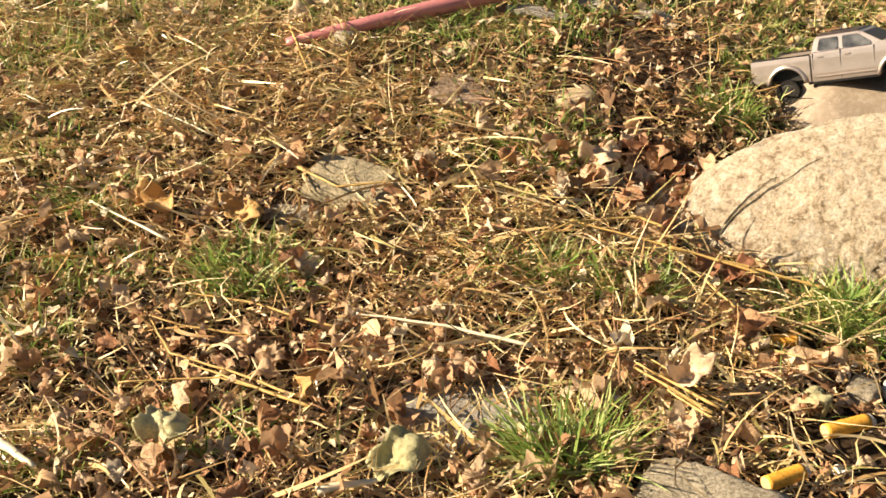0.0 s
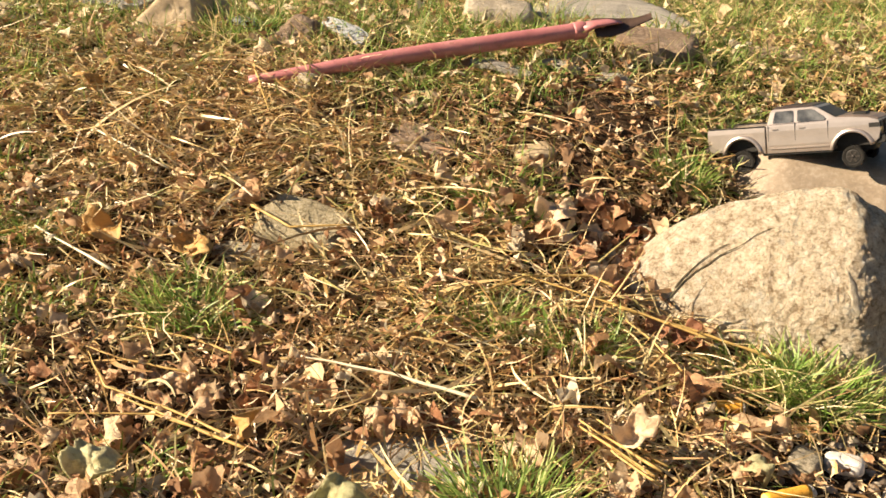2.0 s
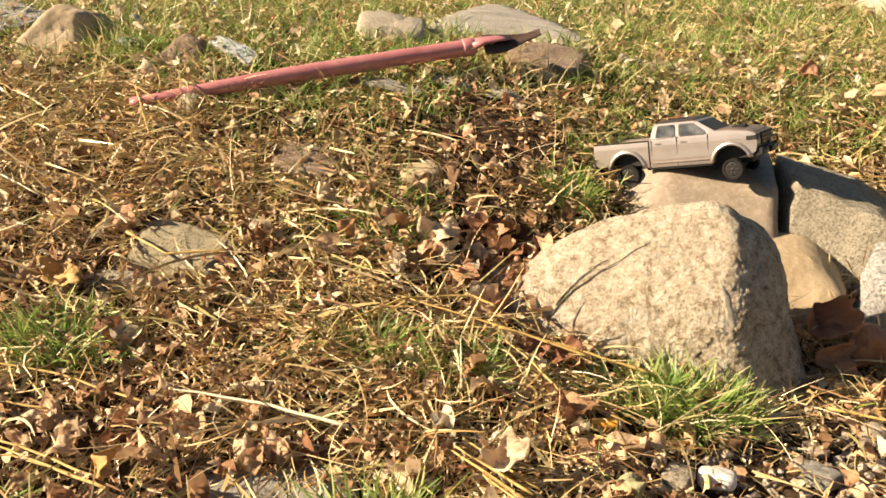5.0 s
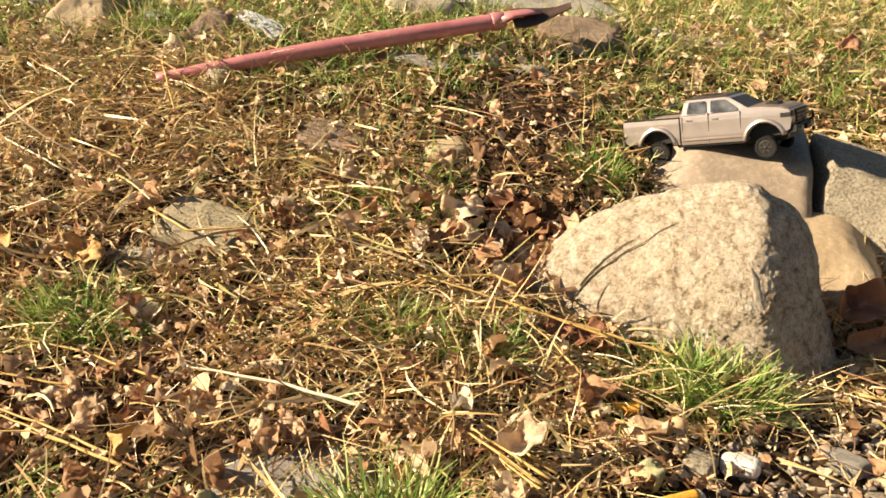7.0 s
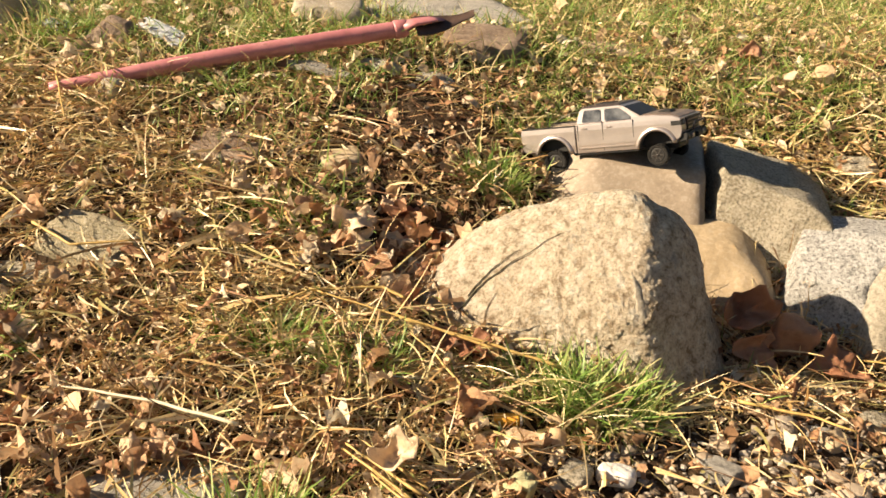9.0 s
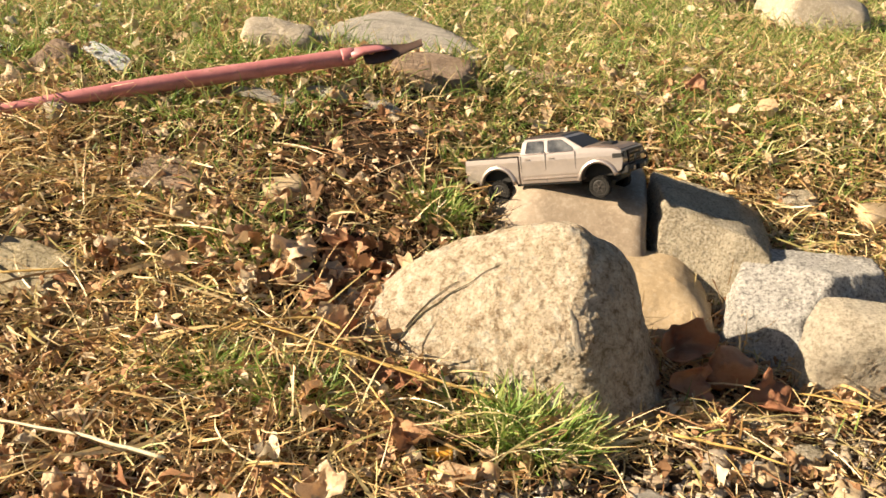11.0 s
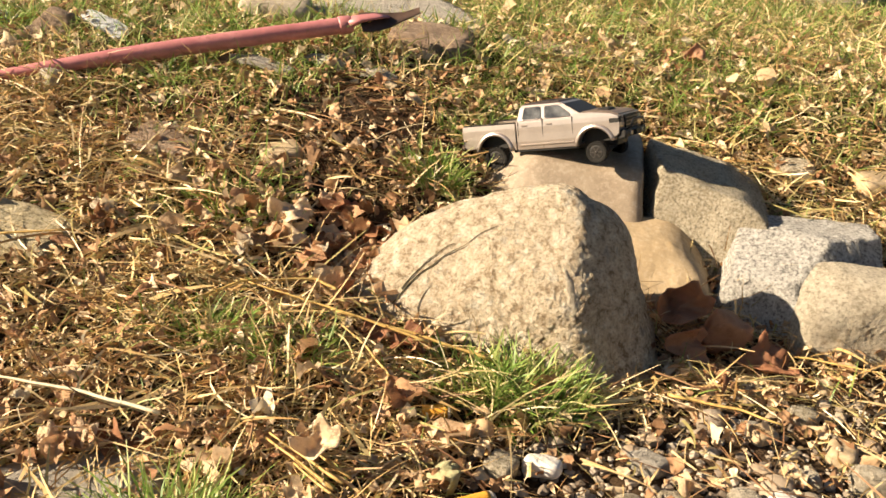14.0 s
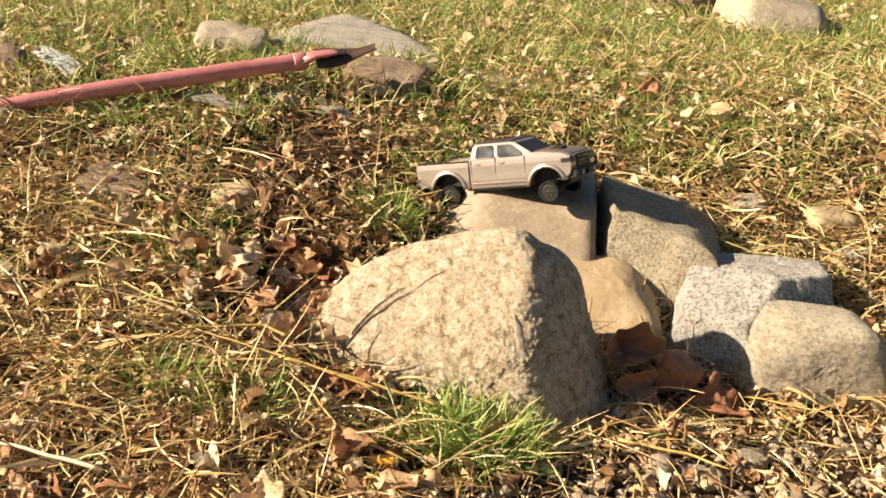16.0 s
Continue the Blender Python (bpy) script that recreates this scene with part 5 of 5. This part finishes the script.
# greenhouse: a tapered cab with slanted screens
bm = bmesh.new()
low = [bm.verts.new((x, y, 34.2)) for x, y in ((-20, -24.3), (36.5, -23.4), (36.5, 23.4), (-20, 24.3))]
mid = [bm.verts.new((x, y, 45.6)) for x, y in ((-17, -21.9), (18.5, -21.3), (18.5, 21.3), (-17, 21.9))]
top = [bm.verts.new((x, y, 47.0)) for x, y in ((-14.5, -19.6), (15.5, -19.0), (15.5, 19.0), (-14.5, 19.6))]
for p, q in ((low, mid), (mid, top)):
    for i in range(4):
        bm.faces.new((p[i], p[(i + 1) % 4], q[(i + 1) % 4], q[i]))
bm.faces.new(list(reversed(low)))
bm.faces.new(top)
cab = part("cab", shell(bm, 0.9), M_PAINT, truck)
roof = part("roof", prism([(-16.2, 46.3), (16.8, 46.3), (15, 47.7), (0, 48.1), (-14.5, 47.7)], -19.8, 19.8, 0.5, lambda x, y, z: (x, y * (1 - .05 * (z - 46.3)), z)), M_ROOF, truck, "dark brown roof panel")
part("sunroof", prism([(-7, 48.0), (5, 47.95), (5, 48.3), (-7, 48.35)], -11, 11), M_TRIM, roof, "black sunroof")


def cab_y(z):
    return 24.15 - (z - 34.2) / 11.4 * 2.45


for s in (-1, 1):
    for poly in ([(-15.0, 36.2), (-14.2, 35.6), (0.4, 35.6), (1.0, 36.2), (1.0, 43.9), (0.2, 44.6), (-12.4, 44.6), (-13.2, 44.0)], [(4.2, 36.2), (4.8, 35.6), (24.6, 35.6), (25.4, 36.6), (24.2, 38.6), (17.4, 43.8), (15.4, 44.6), (5.0, 44.6), (4.2, 43.9)]):
        pts = [(x, s * (cab_y(z) + 0.05), z) for x, z in poly]
        part("side_window", pane(pts if s < 0 else list(reversed(pts)), 0.35), M_PANE, truck, "tinted side window")
    # seams, handles, sliders, mirrors, flares
    for x, z0, z1 in ((2.5, 13, 36), (27.4, 17, 35), (-18.5, 15, 34)):
        bm = boxed(bmesh.new(), x - .15, x + .15, s * 25.0, s * 26.03, z0, z1)
        part("door_seam", shell(bm), M_TRIM, truck)
    for x in (-15.5, 5.5):
        part("door_handle", shell(boxed(bmesh.new(), x, x + 5, s * 25.6, s * 26.6, 30.4, 31.5), 0.3), M_PAINT, truck)
    part("rock_slider", shell(boxed(bmesh.new(), -24, 31, s * 23.2 - 1.6, s * 23.2 + 1.6, 10.2, 12.2), 0.5), M_TRIM, truck, "black rock slider")
    part("side_moulding", shell(boxed(bmesh.new(), -19, 29.5, s * 24.2, s * 26.9, 14.4, 17.2), 1.0), M_PAINT, truck, "bright lower side moulding")
    for cx, a0, a1 in ((REAR, 172, 6), (FRONT, 176, 14)):
        bm = bmesh.new()
        rings = []
        for i in range(15):
            a = radians(a0 + (a1 - a0) * i / 14)
            ring = []
            for r, yy in ((13.8, 25.2), (13.8, 27.6), (14.8, 28.2), (16.6, 27.2), (17.2, 25.2)):
                ring.append(bm.verts.new((cx + r * math.cos(a), s * yy, HUB + r * math.sin(a))))
            rings.append(ring)
        for p, q in zip(rings, rings[1:]):
            for k in range(4):
                bm.faces.new((p[k], p[k + 1], q[k + 1], q[k]))
            bm.faces.new((p[4], p[0], q[0], q[4]))
        bm.faces.new(rings[0])
        bm.faces.new(list(reversed(rings[-1])))
        part("fender_flare", shell(bm), M_PAINT, truck, smooth=True)
    part("headlight", shell(boxed(bmesh.new(), 56.5, 65.6, s * 21.7 - 4.2, s * 21.7 + 4.2, 26.8, 31.8), 0.8), M_TRIM, truck, "black-framed headlight")
    lens = shell(boxed(bmesh.new(), 64.6, 65.9, s * 20.2 - 2.8, s * 20.2 + 2.8, 27.8, 31.0), 0.4)
    part("lens", lens, M_LAMP, truck.children[-1], "clear lens")
part("windshield", pane([(35.2, -21.2, 35.3), (35.2, 21.2, 35.3), (19.6, 19.4, 45.0), (19.6, -19.4, 45.0)], 0.35), M_SCREEN, truck, "dark tinted windshield")
part("rear_window", pane([(-19.9, 19.5, 36.2), (-19.9, -19.5, 36.2), (-17.4, -17.5, 44.8), (-17.4, 17.5, 44.8)], 0.35), M_PANE, truck, "dark tinted rear window")
hood = part("hood", prism([(33.5, 36.8), (44, 36.2), (57.6, 34.7), (63.2, 32.9), (63.0, 33.6), (57.8, 35.6), (44, 37.2), (34, 37.7)], -21.5, 21.5, 0.4, tuck), M_HOOD, truck, "brown-tinted hood")
part("scoop", prism([(41, 37.0), (52, 36.2), (51, 38.2), (43, 38.6)], -7, 7, 0.5), M_TRIM, hood, "dark hood scoop")
grille = part("grille", shell(boxed(bmesh.new(), 63.6, 66.2, -14.5, 14.5, 22.4, 32.2), 0.5), M_TRIM, truck, "black grille")
for z in (24.5, 27.2, 29.9):
    part("slat", shell(boxed(bmesh.new(), 66.0, 66.8, -13.5, 13.5, z - .45, z + .45)), M_HOOD, grille)
bumper = part("front_bumper", prism([(62, 14.5), (68.5, 15.5), (69.5, 19), (68.5, 21.6), (62, 21.6)], -24.5, 24.5, 0.7, tuck), M_TRIM, truck, "black steel front bumper")
part("bull_bar", swept([Vector(p) * MM for p in ((67, -16, 21), (71, -16, 23), (71.2, -12, 28), (71.2, 12, 28), (71, 16, 23), (67, 16, 21))], [.0009] * 6, 8), M_TRIM, bumper, "black bull bar", smooth=True)
part("winch", shell(boxed(bmesh.new(), 68.6, 71.6, -6, 6, 16.2, 20.2), 0.6), M_TRIM, bumper)
for s in (-1, 1):
    part("fog_light", swept([Vector(p) * MM for p in ((68.0, s * 13, 18.4), (70.2, s * 13, 18.4))], [.0017, .0017], 12), M_LAMP, bumper, "round fog light")
part("rear_bumper", prism([(-72, 15), (-66.5, 15), (-66.5, 19.5), (-72, 19.5)], -22, 22, 0.6), M_HOOD, truck, "grey-brown rear bumper")
part("chassis", shell(boxed(bmesh.new(), -60, 58, -12, 12, 9.5, 14.5), 0.8), M_TRIM, truck, "black chassis")
part("wheel_well", shell(boxed(bmesh.new(), 31, 60, -18, 18, 14, 26)), M_TRIM, truck)
part("wheel_well", shell(boxed(bmesh.new(), -57, -24, -20, 20, 14, 22)), M_TRIM, truck)
for cx in (REAR, FRONT):
    part("axle", swept([Vector(p) * MM for p in ((cx, -20, AXLE), (cx, -4, AXLE), (cx, -3, AXLE), (cx, 3, AXLE), (cx, 4, AXLE), (cx, 20, AXLE))], [.0014, .0014, .0034, .0034, .0014, .0014], 10), M_TRIM, truck)
    for s in (-1, 1):
        part("shock", swept([Vector((cx - 4, s * 13, AXLE - 1)) * MM, Vector((cx - 2, s * 14, AXLE + 12)) * MM], [.0013, .0013], 8), M_CHROME, truck)

wheel_bm = lathe([(5.0, -3.9), (7.0, -4.6), (7.4, -4.2), (6.9, -3.2), (6.0, -2.0), (6.0, 3.0), (7.0, 4.2)], 28)
wheel = part("wheel", shell(wheel_bm), M_TRIM, truck, "black wheel rim", smooth=True)
for k in range(6):
    m = Matrix.Rotation(2 * math.pi * k / 6, 4, "Y")
    part("spoke", shell(boxed(bmesh.new(), 1.2, 6.6, -4.5, -3.6, -.75, .75, m)), M_SPOKE, wheel)
part("hub_cap", shell(lathe([(1.0, -5.2), (1.5, -4.9), (1.6, -3.8)], 14)), M_SPOKE, wheel, "dark hub cap", smooth=True)
bm = lathe([(7.2, -4.2), (8.6, -4.8), (10.0, -4.7), (10.5, -4.0), (10.6, 0), (10.5, 4.0), (10.0, 4.7), (8.6, 4.8), (7.2, 4.2)], 36)
for k in range(22):
    for row, (y0, y1, sh) in enumerate(((-4.9, -2.3, 0), (-2.0, 2.0, .5), (2.3, 4.9, 0))):
        m = Matrix.Rotation(2 * math.pi * (k + sh) / 22, 4, "Y")
        boxed(bm, 10.2, 11.1, y0, y1, -.95, .95, m)
for k in range(22):
    boxed(bm, 9.0, 10.5, -5.15, -4.5, -.6, .6, Matrix.Rotation(2 * math.pi * (k + .5) / 22, 4, "Y"))
part("tyre", shell(bm), M_RUBBER, wheel, "dusty black knobbly tyre")
wheel.matrix_basis = Matrix.Translation((REAR * MM, -22.5 * MM, AXLE * MM)) @ Matrix.Scale(0.86, 4)
for cx, s in ((FRONT, -1), (REAR, 1), (FRONT, 1)):
    copy_thing(wheel, Matrix.Translation((cx * MM, s * 22.5 * MM, AXLE * MM)) @ Matrix.Rotation(0 if s < 0 else math.pi, 4, "Z") @ Matrix.Scale(0.86, 4))
truck.matrix_basis = pose(.2150, .762, .0828, -5, -14.8, -25) @ Matrix.Scale(0.93, 4)
